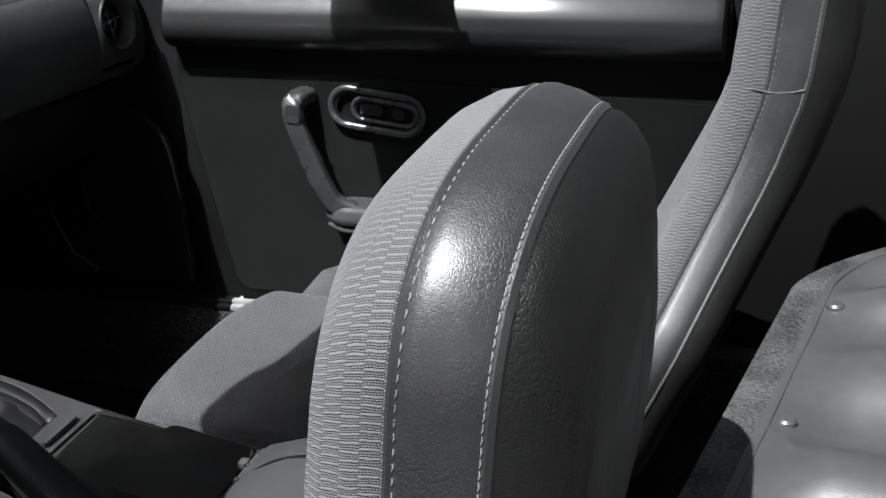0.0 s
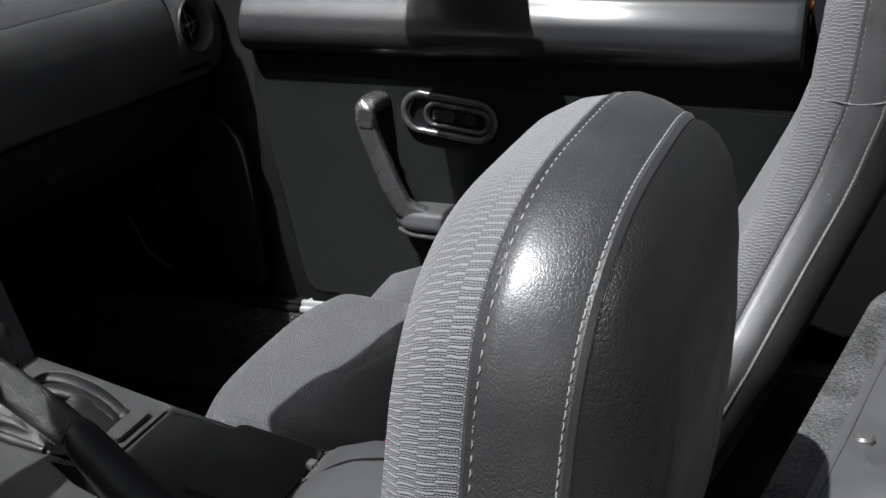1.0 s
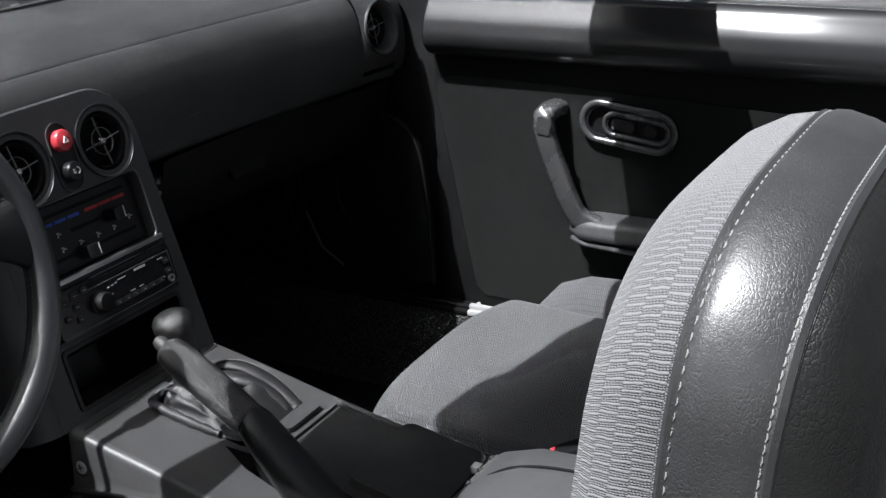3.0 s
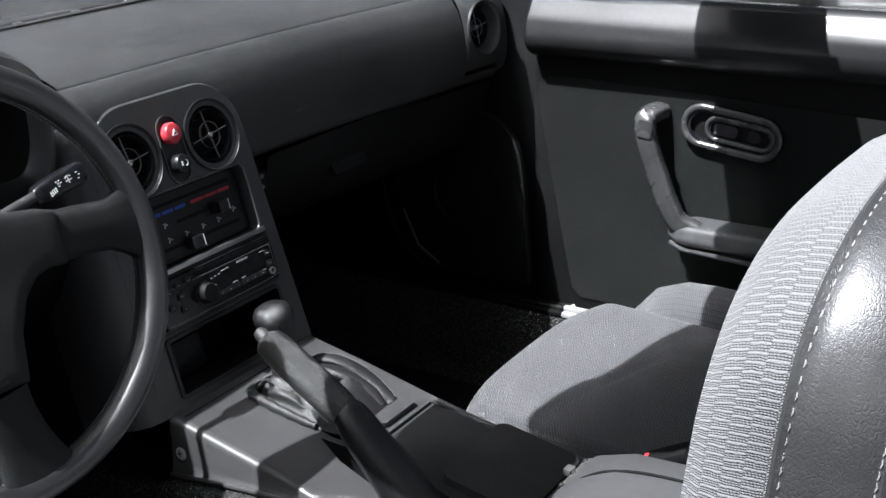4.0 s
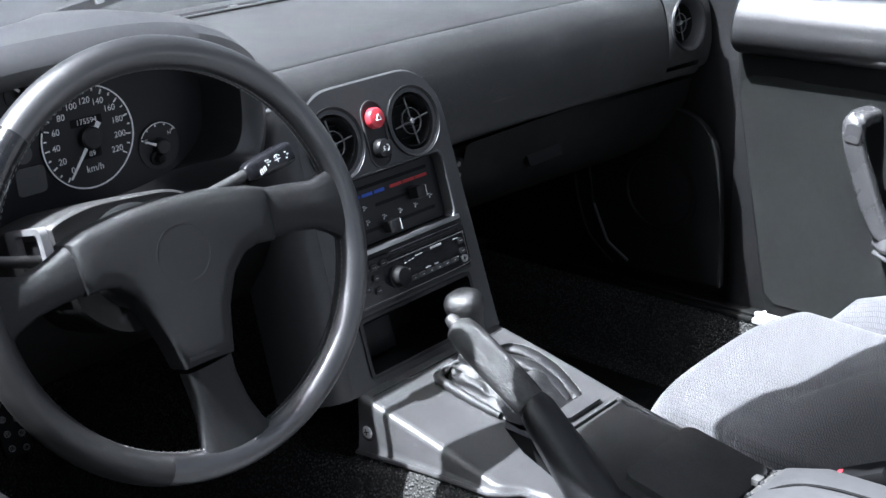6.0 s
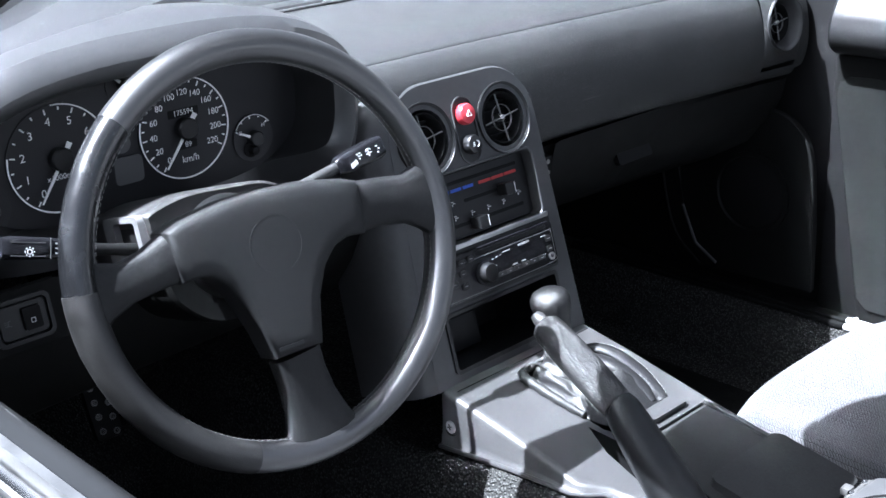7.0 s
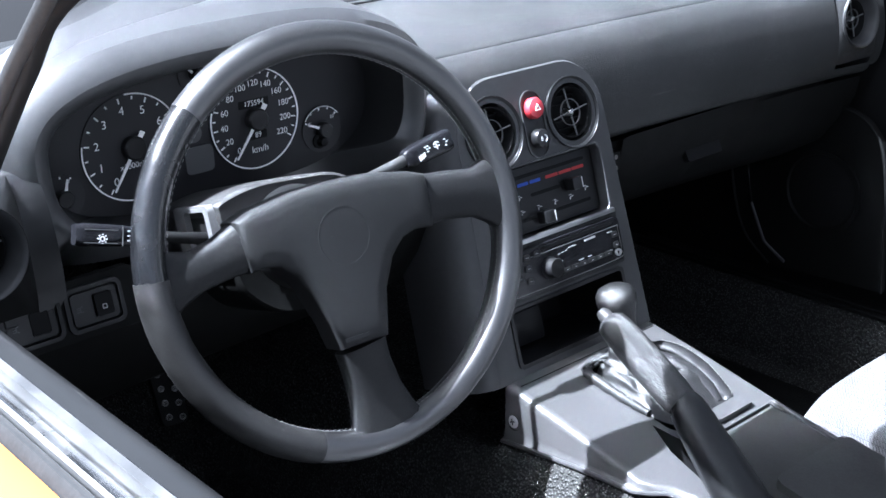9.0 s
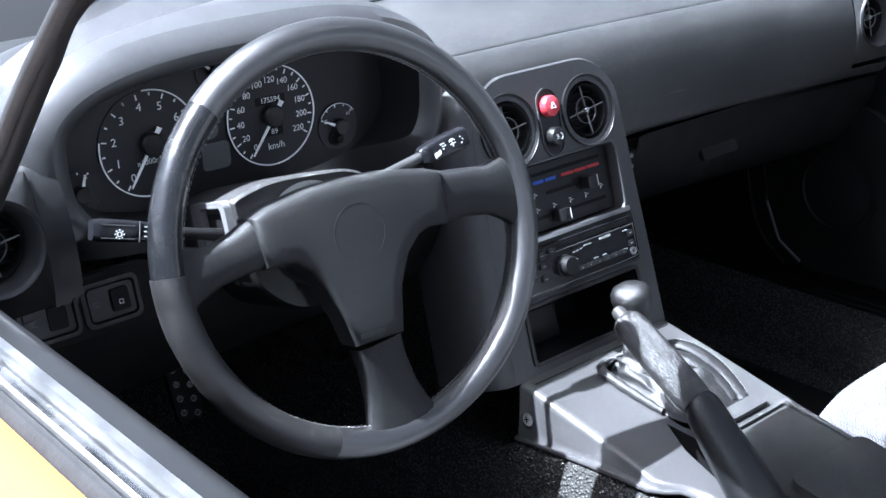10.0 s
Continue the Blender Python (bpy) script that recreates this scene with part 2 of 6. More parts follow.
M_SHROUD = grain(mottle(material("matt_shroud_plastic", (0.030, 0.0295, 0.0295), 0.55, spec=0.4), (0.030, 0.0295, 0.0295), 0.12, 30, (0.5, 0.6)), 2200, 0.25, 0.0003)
M_PLATE = grain(mottle(material("sunlit_plate_plastic", (0.13, 0.13, 0.132), 0.5), (0.13, 0.13, 0.132), 0.12, 30, (0.45, 0.55)), 2200, 0.2, 0.0003)
M_SPOKE = grain(mottle(material("spoke_leather", (0.015, 0.0152, 0.0157), 0.55, spec=0.3), (0.015, 0.0152, 0.0157), 0.3, 25, (0.42, 0.55)), 1000, 0.25, 0.0003, "TexVoronoi")
M_BLACK = material("matt_black", (0.004, 0.004, 0.0043), 0.65, spec=0.25)
M_GLOSS = material("gloss_black", (0.012, 0.012, 0.014), 0.18)
M_RUBBER = grain(mottle(material("rubber", (0.028, 0.028, 0.0282), 0.7, spec=0.3), (0.028, 0.028, 0.0282), 0.3, 30), 900, 0.3, 0.0004)
M_MAT = grain(mottle(material("mat_rubber", (0.022, 0.0222, 0.022), 0.7, spec=0.3), (0.022, 0.0222, 0.022), 0.3, 30), 900, 0.3, 0.0004)
M_LEATHER = hide(mottle(material("grey_leatherette", (0.033, 0.033, 0.0338), 0.5, spec=1.0, coat=1.0), (0.033, 0.033, 0.0338), 0.22, 25, (0.45, 0.56)), 640, 0.42, 0.0005, (1, 1, 0.6))
bsdf(M_LEATHER).inputs["Coat Roughness"].default_value = 0.37
bsdf(M_LEATHER).inputs["Coat IOR"].default_value = 2.0
M_BACK = hide(mottle(material("dark_leatherette", (0.014, 0.014, 0.0137), 0.52, spec=0.3), (0.014, 0.014, 0.0137), 0.2, 18, (0.45, 0.56)), 430, 0.3, 0.0006, (1, 1, 0.7))
M_ROLL = grain(mottle(material("roll_vinyl", (0.014, 0.0143, 0.0148), 0.45, spec=0.3, coat=0.6), (0.014, 0.0143, 0.0148), 0.1, 9, (0.42, 0.5)), 1500, 0.12, 0.0003)
bsdf(M_ROLL).inputs["Coat Roughness"].default_value = 0.14
M_RIM = grain(mottle(material("rim_leather", (0.0060, 0.0060, 0.0064), 0.42, spec=0.6, coat=0.9), (0.0060, 0.0060, 0.0064), 0.25, 30, (0.38, 0.48)), 900, 0.22, 0.0003, "TexVoronoi")
bsdf(M_RIM).inputs["Coat Roughness"].default_value = 0.34
bsdf(M_RIM).inputs["Coat IOR"].default_value = 2.0
M_RIMSMOOTH = mottle(material("rim_leather_shaded", (0.008, 0.0083, 0.0092), 0.24, spec=0.9), (0.008, 0.0083, 0.0092), 0.35, 60, (0.2, 0.28))
M_RIMWORN = grain(mottle(material("rim_leather_worn_pale", (0.015, 0.0147, 0.0143), 0.5, spec=0.7), (0.015, 0.0147, 0.0143), 0.4, 45, (0.42, 0.56)), 1100, 0.35, 0.0004)
M_BOOT = hide(mottle(material("boot_leather", (0.013, 0.013, 0.0132), 0.4, spec=0.6), (0.013, 0.013, 0.0132), 0.25, 40, (0.38, 0.5)), 700, 0.35, 0.0005, (1, 1, 1))
M_GRIP = hide(mottle(material("grip_leather", (0.015, 0.015, 0.015), 0.36, spec=0.9), (0.015, 0.015, 0.015), 0.25, 60, (0.31, 0.42)), 560, 0.7, 0.0008, (0.5, 1, 0.8))
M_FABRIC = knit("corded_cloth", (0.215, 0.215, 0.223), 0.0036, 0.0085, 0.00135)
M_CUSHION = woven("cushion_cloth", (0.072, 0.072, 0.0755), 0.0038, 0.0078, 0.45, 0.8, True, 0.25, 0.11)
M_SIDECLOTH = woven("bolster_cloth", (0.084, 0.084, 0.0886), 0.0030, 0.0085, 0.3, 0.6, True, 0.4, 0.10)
M_CARPET = loops(material("carpet", (0.085, 0.085, 0.082), 0.95, spec=0.05), (0.085, 0.085, 0.082))
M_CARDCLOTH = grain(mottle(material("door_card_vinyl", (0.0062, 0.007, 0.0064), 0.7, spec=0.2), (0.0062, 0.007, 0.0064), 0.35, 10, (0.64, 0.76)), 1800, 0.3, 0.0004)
M_FOOTSHADE = grain(mottle(material("footwell_shade_carpet", (0.012, 0.012, 0.0118), 0.95, spec=0.1), (0.012, 0.012, 0.0118), 0.4, 50), 350, 0.8, 0.003)
M_STITCH = material("stitching", (0.3, 0.3, 0.29), 0.8)
M_THREAD = material("dull_thread", (0.11, 0.11, 0.105), 0.8)
M_HUB = grain(mottle(material("hub_vinyl", (0.0155, 0.0158, 0.0162), 0.55, spec=0.35), (0.0155, 0.0158, 0.0162), 0.15, 14, (0.5, 0.6)), 1600, 0.25, 0.0003, "TexVoronoi")
M_STEEL = mottle(material("dull_steel", (0.2, 0.197, 0.19), 0.35, 0.6), (0.2, 0.197, 0.19), 0.25, 60, (0.28, 0.42))
M_SCREW = material("bright_screw", (0.5, 0.5, 0.5), 0.3, 0.3)
M_HANDLE = grain(mottle(material("worn_handle_plastic", (0.045, 0.045, 0.046), 0.26, spec=0.9), (0.045, 0.045, 0.046), 0.15, 30, (0.22, 0.32)), 2200, 0.12, 0.0002)
M_LOUVRE = material("grey_louvre", (0.15, 0.15, 0.15), 0.4)
M_SYMBOL = material("faint_print", (0.5, 0.5, 0.5), 0.6)
M_CHROME = mottle(material("chrome", (0.66, 0.66, 0.65), 0.22, 1.0), (0.66, 0.66, 0.65), 0.08, 40, (0.16, 0.32))
M_ALU = mottle(material("scuffed_aluminium", (0.55, 0.55, 0.55), 0.35, 1.0), (0.55, 0.55, 0.55), 0.08, 40, (0.33, 0.4))
M_WHITE = material("white_print", (0.95, 0.95, 0.94), 0.6)
M_GREYPRINT = material("grey_print", (0.09, 0.09, 0.092), 0.4)
# near-black: deep shade below the dashboard is put into this colour
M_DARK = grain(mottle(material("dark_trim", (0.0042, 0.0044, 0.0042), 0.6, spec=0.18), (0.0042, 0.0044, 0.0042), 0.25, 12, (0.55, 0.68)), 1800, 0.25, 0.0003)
M_KNOB = hide(mottle(material("knob_leather", (0.009, 0.009, 0.009), 0.34, spec=0.9), (0.009, 0.009, 0.009), 0.2, 80, (0.3, 0.38)), 420, 0.55, 0.0007, (1, 1, 1))
M_REDPRINT = material("red_print", (0.45, 0.04, 0.04), 0.6)
M_BLUEPRINT = material("blue_print", (0.04, 0.10, 0.5), 0.6)
M_RED = material("red_button", (0.55, 0.045, 0.06), 0.35)
M_DIAL = material("dial_face", (0.014, 0.014, 0.016), 0.5)
M_PAINT = material("orange_paint", (0.55, 0.2, 0.035), 0.3, coat=0.9)
M_GROUND = grain(mottle(material("pale_asphalt", (0.2, 0.197, 0.19), 0.9), (0.2, 0.197, 0.19), 0.15, 1.2), 60, 0.4, 0.004)
M_TOP = grain(mottle(material("vinyl_hood", (0.085, 0.085, 0.0865), 0.3, spec=1.0), (0.085, 0.085, 0.0865), 0.12, 8, (0.27, 0.36)), 1200, 0.2, 0.0004)
M_FELT = grain(mottle(material("sparkling_felt", (0.085, 0.085, 0.085), 0.7), (0.085, 0.085, 0.085), 1.0, 28), 420, 1.0, 0.004)
M_PALE = mottle(material("pale_scuffed_plastic", (0.32, 0.32, 0.32), 0.4), (0.32, 0.32, 0.32), 0.15, 30, (0.35, 0.5))
M_GLASS = material("glass", (1, 1, 1), 0.02)
bsdf(M_GLASS).inputs["Transmission Weight"].default_value = 1.0
bsdf(M_GLASS).inputs["IOR"].default_value = 1.1


# ---- builders ----
def thing(name, at, label, category, group="", kind=""):
    e = new(name)
    e.empty_display_size = 0.02
    e.matrix_basis = at if isinstance(at, Matrix) else Matrix.Translation(at)
    return tagged(e, label, category, group, kind)


def stands(ob):
    """Where an object stands in the world."""
    return (stands(ob.parent) @ ob.matrix_parent_inverse if ob.parent else Matrix()) @ ob.matrix_basis


def part(name, bm, mat, parent=None, label="", m=None, smooth=True, flip=True):
    if flip:
        bmesh.ops.recalc_face_normals(bm, faces=bm.faces)
    me = bpy.data.meshes.new(name)
    bm.to_mesh(me)
    bm.free()
    me.materials.append(mat)
    if smooth:
        me.shade_smooth()
        me.set_sharp_from_angle(angle=radians(38))
    ob = new(name, me)
    if parent:
        ob.parent = parent
        # vertices are given in the world unless a pose in the parent's frame is given
        ob.matrix_parent_inverse = Matrix() if m is not None else stands(parent).inverted()
    if m is not None:
        ob.matrix_basis = m
    if label:
        ob["label"] = label
    return ob


def local(name, bm, mat, parent, label="", m=None, smooth=True):
    """A part whose vertices are given in its parent's own frame."""
    return part(name, bm, mat, parent, label, m if m is not None else Matrix(), smooth)


def loft(rings, closed=True, caps=(False, False), uv=True):
    """A skin over rings of points; the cloth's length runs along a ring, its width from ring to ring."""
    bm = bmesh.new()
    lay = bm.loops.layers.uv.new("UVMap") if uv else None
    vs = [[bm.verts.new(p) for p in r] for r in rings]
    n = len(vs[0])
    along = [[0.0] for _ in rings]
    for i, r in enumerate(rings):
        for k in range(1, n + 1):
            along[i].append(along[i][-1] + (Vector(r[k % n]) - Vector(r[k - 1])).length)
    mid = max(range(len(rings)), key=lambda i: along[i][-1])
    across = [0.0]
    for i in range(1, len(rings)):
        across.append(across[-1] + sum((Vector(rings[i][k]) - Vector(rings[i - 1][k])).length for k in range(0, n, max(1, n // 8))) / len(range(0, n, max(1, n // 8))))
    for i in range(len(vs) - 1):
        for k in range(n if closed else n - 1):
            j = (k + 1) % n
            try:
                f = bm.faces.new((vs[i][k], vs[i][j], vs[i + 1][j], vs[i + 1][k]))
            except ValueError:
                continue
            if uv:
                for lp, (a, b) in zip(f.loops, ((i, k), (i, k + 1), (i + 1, k + 1), (i + 1, k))):
                    lp[lay].uv = (across[a], along[mid][b])
    for end, want in ((0, caps[0]), (-1, caps[1])):
        if want:
            bm.faces.new(vs[end])
    return bm


def bevel(bm, width, segments=2, angle=30):
    es = [e for e in bm.edges if len(e.link_faces) == 2 and e.calc_face_angle() > radians(angle)]
    if es and width:
        bmesh.ops.bevel(bm, geom=es, offset=width, segments=segments, affect="EDGES", profile=0.6)
    return bm


def block(x0, x1, y0, y1, z0, z1, r=0.004, seg=2):
    bm = bmesh.new()
    bmesh.ops.create_cube(bm, size=1)
    for v in bm.verts:
        v.co = Vector((x0 if v.co.x < 0 else x1, y0 if v.co.y < 0 else y1, z0 if v.co.z < 0 else z1))
    return bevel(bm, r, seg)


def slab(outline, z0, z1, r=0.003, seg=2):
    """A flat outline in local x, y raised from z0 to z1, its edges rounded."""
    bm = bmesh.new()
    lo = [bm.verts.new((x, y, z0)) for x, y in outline]
    hi = [bm.verts.new((x, y, z1)) for x, y in outline]
    bm.faces.new(lo[::-1]), bm.faces.new(hi)
    n = len(lo)
    for i in range(n):
        bm.faces.new((lo[i], lo[(i + 1) % n], hi[(i + 1) % n], hi[i]))
    bmesh.ops.recalc_face_normals(bm, faces=bm.faces)
    if r:
        es = [e for e in bm.edges if all(v.co.z == z1 for v in e.verts)]
        bmesh.ops.bevel(bm, geom=es, offset=r, segments=seg, affect="EDGES", profile=0.5)
    return bm


def rounded(w, h, r, cx=0, cy=0, n=6):
    """The outline of a rounded rectangle, w wide and h high."""
    pts = []
    for qx, qy, a0 in ((1, 1, 0), (-1, 1, 90), (-1, -1, 180), (1, -1, 270)):
        for k in range(n + 1):
            a = radians(a0 + 90 * k / n)
            pts.append((cx + qx * (w / 2 - r) + r * math.cos(a), cy + qy * (h / 2 - r) + r * math.sin(a)))
    return pts


def lathe(profile, n=40, cx=0.0, cy=0.0):
    """A turned shape: radius and height pairs round the local z axis."""
    return loft([[(cx + r * math.cos(2 * math.pi * k / n), cy + r * math.sin(2 * math.pi * k / n), z) for k in range(n)] for r, z in profile], True, (profile[0][0] > 0.0002, profile[-1][0] > 0.0002), False)


def hoop(profile, n=56):
    """A turned ring, open in the middle."""
    return loft([[(r * math.cos(2 * math.pi * k / n), r * math.sin(2 * math.pi * k / n), z) for k in range(n)] for r, z in profile], True, uv=False)


def tube(path, radius, n=10, flat=1.0, caps=True, up=(0, 0, 1)):
    """A rod along a path; radius may be one number or one for each point."""
    rad = radius if isinstance(radius, (list, tuple)) else [radius] * len(path)
    rings = []
    for i, p in enumerate(path):
        a, b = Vector(path[max(i - 1, 0)]), Vector(path[min(i + 1, len(path) - 1)])
        d = (b - a).normalized()
        s = d.cross(Vector(up))
        s = s.normalized() if s.length > 1e-4 else Vector((1, 0, 0))
        w = s.cross(d).normalized()
        rings.append([Vector(p) + rad[i] * (s * math.cos(2 * math.pi * k / n) + w * flat * math.sin(2 * math.pi * k / n)) for k in range(n)])
    return loft(rings, True, (caps, caps), False)


def smoothed(pts, n=8):
    """A smooth curve through the points."""
    p = [Vector(q) for q in pts]
    p = [2 * p[0] - p[1]] + p + [2 * p[-1] - p[-2]]
    out = []
    for i in range(1, len(p) - 2):
        for k in range(n):
            t = k / n
            out.append(0.5 * ((2 * p[i]) + (p[i + 1] - p[i - 1]) * t + (2 * p[i - 1] - 5 * p[i] + 4 * p[i + 1] - p[i + 2]) * t * t + (3 * p[i] - p[i - 1] - 3 * p[i + 1] + p[i + 2]) * t ** 3))
    out.append(p[-2])
    return out


def merge(bms):
    out = bmesh.new()
    for b in bms:
        me = bpy.data.meshes.new("piece")
        b.to_mesh(me)
        b.free()
        out.from_mesh(me)
        bpy.data.meshes.remove(me)
    return out


def stitches(path, normal, length=0.0045, gap=0.0022, r=0.0005):
    """A row of thread stitches along a path, lying on the cloth; normal: outward way at a place."""
    p = [Vector(q) for q in path]
    dist = [0.0]
    for a, b in zip(p, p[1:]):
        dist.append(dist[-1] + (b - a).length)

    def point(s):
        for i in range(len(p) - 1):
            if s <= dist[i + 1]:
                return p[i].lerp(p[i + 1], (s - dist[i]) / max(dist[i + 1] - dist[i], 1e-9))
        return p[-1]
    bms, s = [], 0.0
    while s + length < dist[-1]:
        q = [point(s), point(s + length * 0.5), point(s + length)]
        o = [normal(a) for a in q]
        bms.append(tube([q[0] + o[0] * r * 0.1, q[1] + o[1] * r * 1.1, q[2] + o[2] * r * 0.1], [r * 0.7, r, r * 0.7], 5))
        s += length + gap
    return merge(bms)


def writing(text, size, mat, parent, m, name="lettering", label="", align="CENTER"):
    c = bpy.data.curves.new("letters", "FONT")
    c.body, c.size, c.align_x, c.align_y = text, size, align, "CENTER"
    c.extrude = 0.0001
    tmp = bpy.data.objects.new("letters", c)
    me = bpy.data.meshes.new_from_object(tmp)
    me.name = name
    bpy.data.objects.remove(tmp)
    bpy.data.curves.remove(c)
    me.materials.append(mat)
    ob = new(name, me)
    ob.parent = parent
    ob.matrix_basis = m
    if label:
        ob["label"] = label
    return ob


def frame_of(origin, xaxis, yaxis):
    x, y = Vector(xaxis).normalized(), Vector(yaxis).normalized()
    z = x.cross(y).normalized()
    y = z.cross(x)
    m = Matrix((x, y, z)).transposed().to_4x4()
    m.translation = origin
    return m


def plate(outer, holes, z0, z1):
    """A plate with holes through it, from z0 to its face at z1."""
    bm = bmesh.new()
    loops = [[bm.verts.new((x, y, z1)) for x, y in o] for o in (outer, *holes)]
    es = []
    for lp in loops:
        es += [bm.edges.new((lp[i], lp[(i + 1) % len(lp)])) for i in range(len(lp))]
    bmesh.ops.triangle_fill(bm, use_beauty=True, use_dissolve=False, edges=es)
    for lp in loops:
        lo = [bm.verts.new((v.co.x, v.co.y, z0)) for v in lp]
        n = len(lp)
        for i in range(n):
            bm.faces.new((lp[i], lp[(i + 1) % n], lo[(i + 1) % n], lo[i]))
    return bm


def circle(r, cx=0, cy=0, n=32, sy=1.0):
    return [(cx + r * math.cos(2 * math.pi * k / n), cy + r * sy * math.sin(2 * math.pi * k / n)) for k in range(n)]


# ---- the setting: ground and the car's tub ----
bm = bmesh.new()
bmesh.ops.create_grid(bm, x_segments=2, y_segments=2, size=150)
tagged(part("ground", bm, M_GROUND), "pale grey sunlit asphalt under the car", "ground", kind="structure")

tub = []
for x, edge in ((-0.95, 0.438), (-0.75, 0.438), (-0.45, 0.438), (-0.1, 0.438), (0.05, 0.444), (0.074, 0.459), (0.12, 0.4655), (0.18, 0.4725), (0.24, 0.478), (0.275, 0.478), (0.33, 0.470), (0.40, 0.450), (0.6, 0.446), (0.95, 0.446), (1.25, 0.446)):
    toe = max(0.0, (-0.45 - x) / 0.4)
    z = 0.22 + 0.5 * toe
    hump = (0.438 if x < 0.05 else 0.43 if x < 0.42 else 0.446) + 0.3 * toe
    edge += 0.3 * toe
    tub.append([(x, y, zz) for y, zz in ((-0.76, 0.3), (-0.72, 0.352), (-0.655, 0.352), (-0.63, z + 0.02), (-0.60, z), (-0.22, z), (-0.19, z + 0.03), (-0.152, edge - 0.04), (-0.128, edge - 0.002), (-0.120, edge), (-0.112, edge - 0.002), (-0.104, hump),
                                         (0.125, hump), (0.15, hump - 0.04), (0.19, z + 0.03), (0.22, z), (0.60, z), (0.63, z + 0.02), (0.655, 0.352), (0.72, 0.352), (0.76, 0.3))])
tagged(part("floor", loft(tub, False), M_CARPET), "dark grey loop carpet over floor and tunnel", "carpet", kind="structure")
tagged(part("wall_front", block(-0.98, -0.9, -0.78, 0.78, 0.1, 0.86, 0.01), M_CARPET), "dark carpeted bulkhead ahead of the footwells", "bulkhead", kind="structure")
tagged(part("wall_rear", block(1.12, 1.16, -0.78, 0.78, 0.1, 0.70, 0.01), M_CARPET), "dark carpeted bulkhead behind the seats", "bulkhead", kind="structure")
for s in (-1, 1):
    y0, y1 = sorted((s * (0.665 if s < 0 else 0.700), s * 0.76))
    tagged(part("wall_side", block(-0.95, 0.068, y0, y1, 0.3, 0.855, 0.006), M_BLACK), "black trim ahead of the door opening", "side trim", kind="structure")

    tagged(part("wall_quarter", block(0.8695 if s > 0 else 0.905, 1.5, y0, y1, 0.3, 0.855, 0.006), M_BLACK), "black trim behind the door opening", "side trim", kind="structure")
tagged(part("wall_well", block(1.16, 1.5, -0.78, 0.78, 0.3, 0.66, 0.01), M_CARPET), "dark carpeted shelf behind the seats", "shelf", kind="structure")

tagged(part("wall_cowl", block(-0.52, -0.02, -0.76, -0.664, 0.74, 0.868, 0.008), M_PLASTIC), "black trim at the end of the dashboard", "side trim", kind="structure")

tagged(part("cowl_panel", block(-0.98, -0.50, -0.78, 0.78, 0.80, 0.866, 0.01), M_BLACK), "black cowl panel below the windscreen", "cowl", kind="structure")
bon = thing("bonnet", (-1.4, 0, 0.6), "orange bonnet ahead of the windscreen", "bonnet")
part("skin", loft([[(x, y, z - 0.10 * (abs(y) / 0.72) ** 3) for y in [-0.72 + 0.144 * k for k in range(11)]] for x, z in ((-0.99, 0.845), (-1.2, 0.83), (-1.6, 0.78), (-2.0, 0.70), (-2.2, 0.6), (-2.25, 0.3))], False, uv=False), M_PAINT, bon, "glossy orange skin")

# added dark sheet: the passenger footwell's shade put into a near-black carpet
pm_ = thing("footwell_shade", (-0.1, 0.41, 0.222), "added dark sheet for the shade in the passenger footwell", "floor mat")
part("mat", block(-0.42, 0.26, 0.235, 0.60, 0.2205, 0.228, 0.003), M_FOOTSHADE, pm_)

# scuff plate on the passenger's sill
sill = thing("sill_plate", (0.3, 0.69, 0.353), "worn pale scuff plate on the door sill", "scuff plate")
part("plate", block(0.134, 0.80, 0.652, 0.722, 0.353, 0.362, 0.003), M_PALE, sill)
# ahead of the sunlit length the shadow is put into a near-black colour
part("shaded_front_plate", block(-0.40, 0.1335, 0.652, 0.722, 0.353, 0.361, 0.003), M_DARK, sill, "front length with the shadow put into its colour")
for y in (0.664, 0.712):
    part("ridge", block(0.134, 0.80, y - 0.005, y + 0.005, 0.3618, 0.3695, 0.003), M_PALE, sill)
    part("shaded_front_ridge", block(-0.40, 0.1335, y - 0.004, y + 0.004, 0.3608, 0.3665, 0.003), M_DARK, sill)

# ---- dashboard ----
dash = thing("dashboard", (0, 0, 0.72), "long dark grey vinyl dashboard with a rolled padded edge", "dashboard")


def dash_bow(y):
    return 0.022 * (abs(y) / 0.62) ** 2


def sweep_y(profile, y0, y1, n=24):
    rings = []
    for k in range(n + 1):
        y = y0 + (y1 - y0) * k / n
        rings.append([(x + dash_bow(y), y, z - 0.3 * dash_bow(y)) for x, z in profile])
    return loft(rings, False, uv=False)


TOP = [(p.x, p.z) for p in smoothed([(-0.52, 0, 0.872), (-0.35, 0, 0.882), (-0.2, 0, 0.885), (-0.09, 0, 0.879), (-0.048, 0, 0.868), (-0.044, 0, 0.860)], 6)]
FACE = [(p.x, p.z) for p in smoothed([(-0.050, 0, 0.858), (-0.041, 0, 0.8655), (-0.027, 0, 0.861), (-0.014, 0, 0.846), (-0.006, 0, 0.824), (-0.001, 0, 0.798), (0.0, 0, 0.772), (-0.004, 0, 0.748), (-0.012, 0, 0.734), (-0.03, 0, 0.728)], 6)]
part("dash_top", sweep_y(TOP, -0.100, 0.672), M_DASH, dash, "grained vinyl top, dusty and sunlit")
part("dash_top_driver", sweep_y(TOP[:15], -0.60, -0.165), M_DASH, dash)
part("dash_top_step", sweep_y([(x - 0.040, z) for x, z in TOP], -0.165, -0.100, 4), M_DASH, dash)
part("dash_top_corner", sweep_y(TOP, -0.672, -0.60, 6), M_DASH, dash)
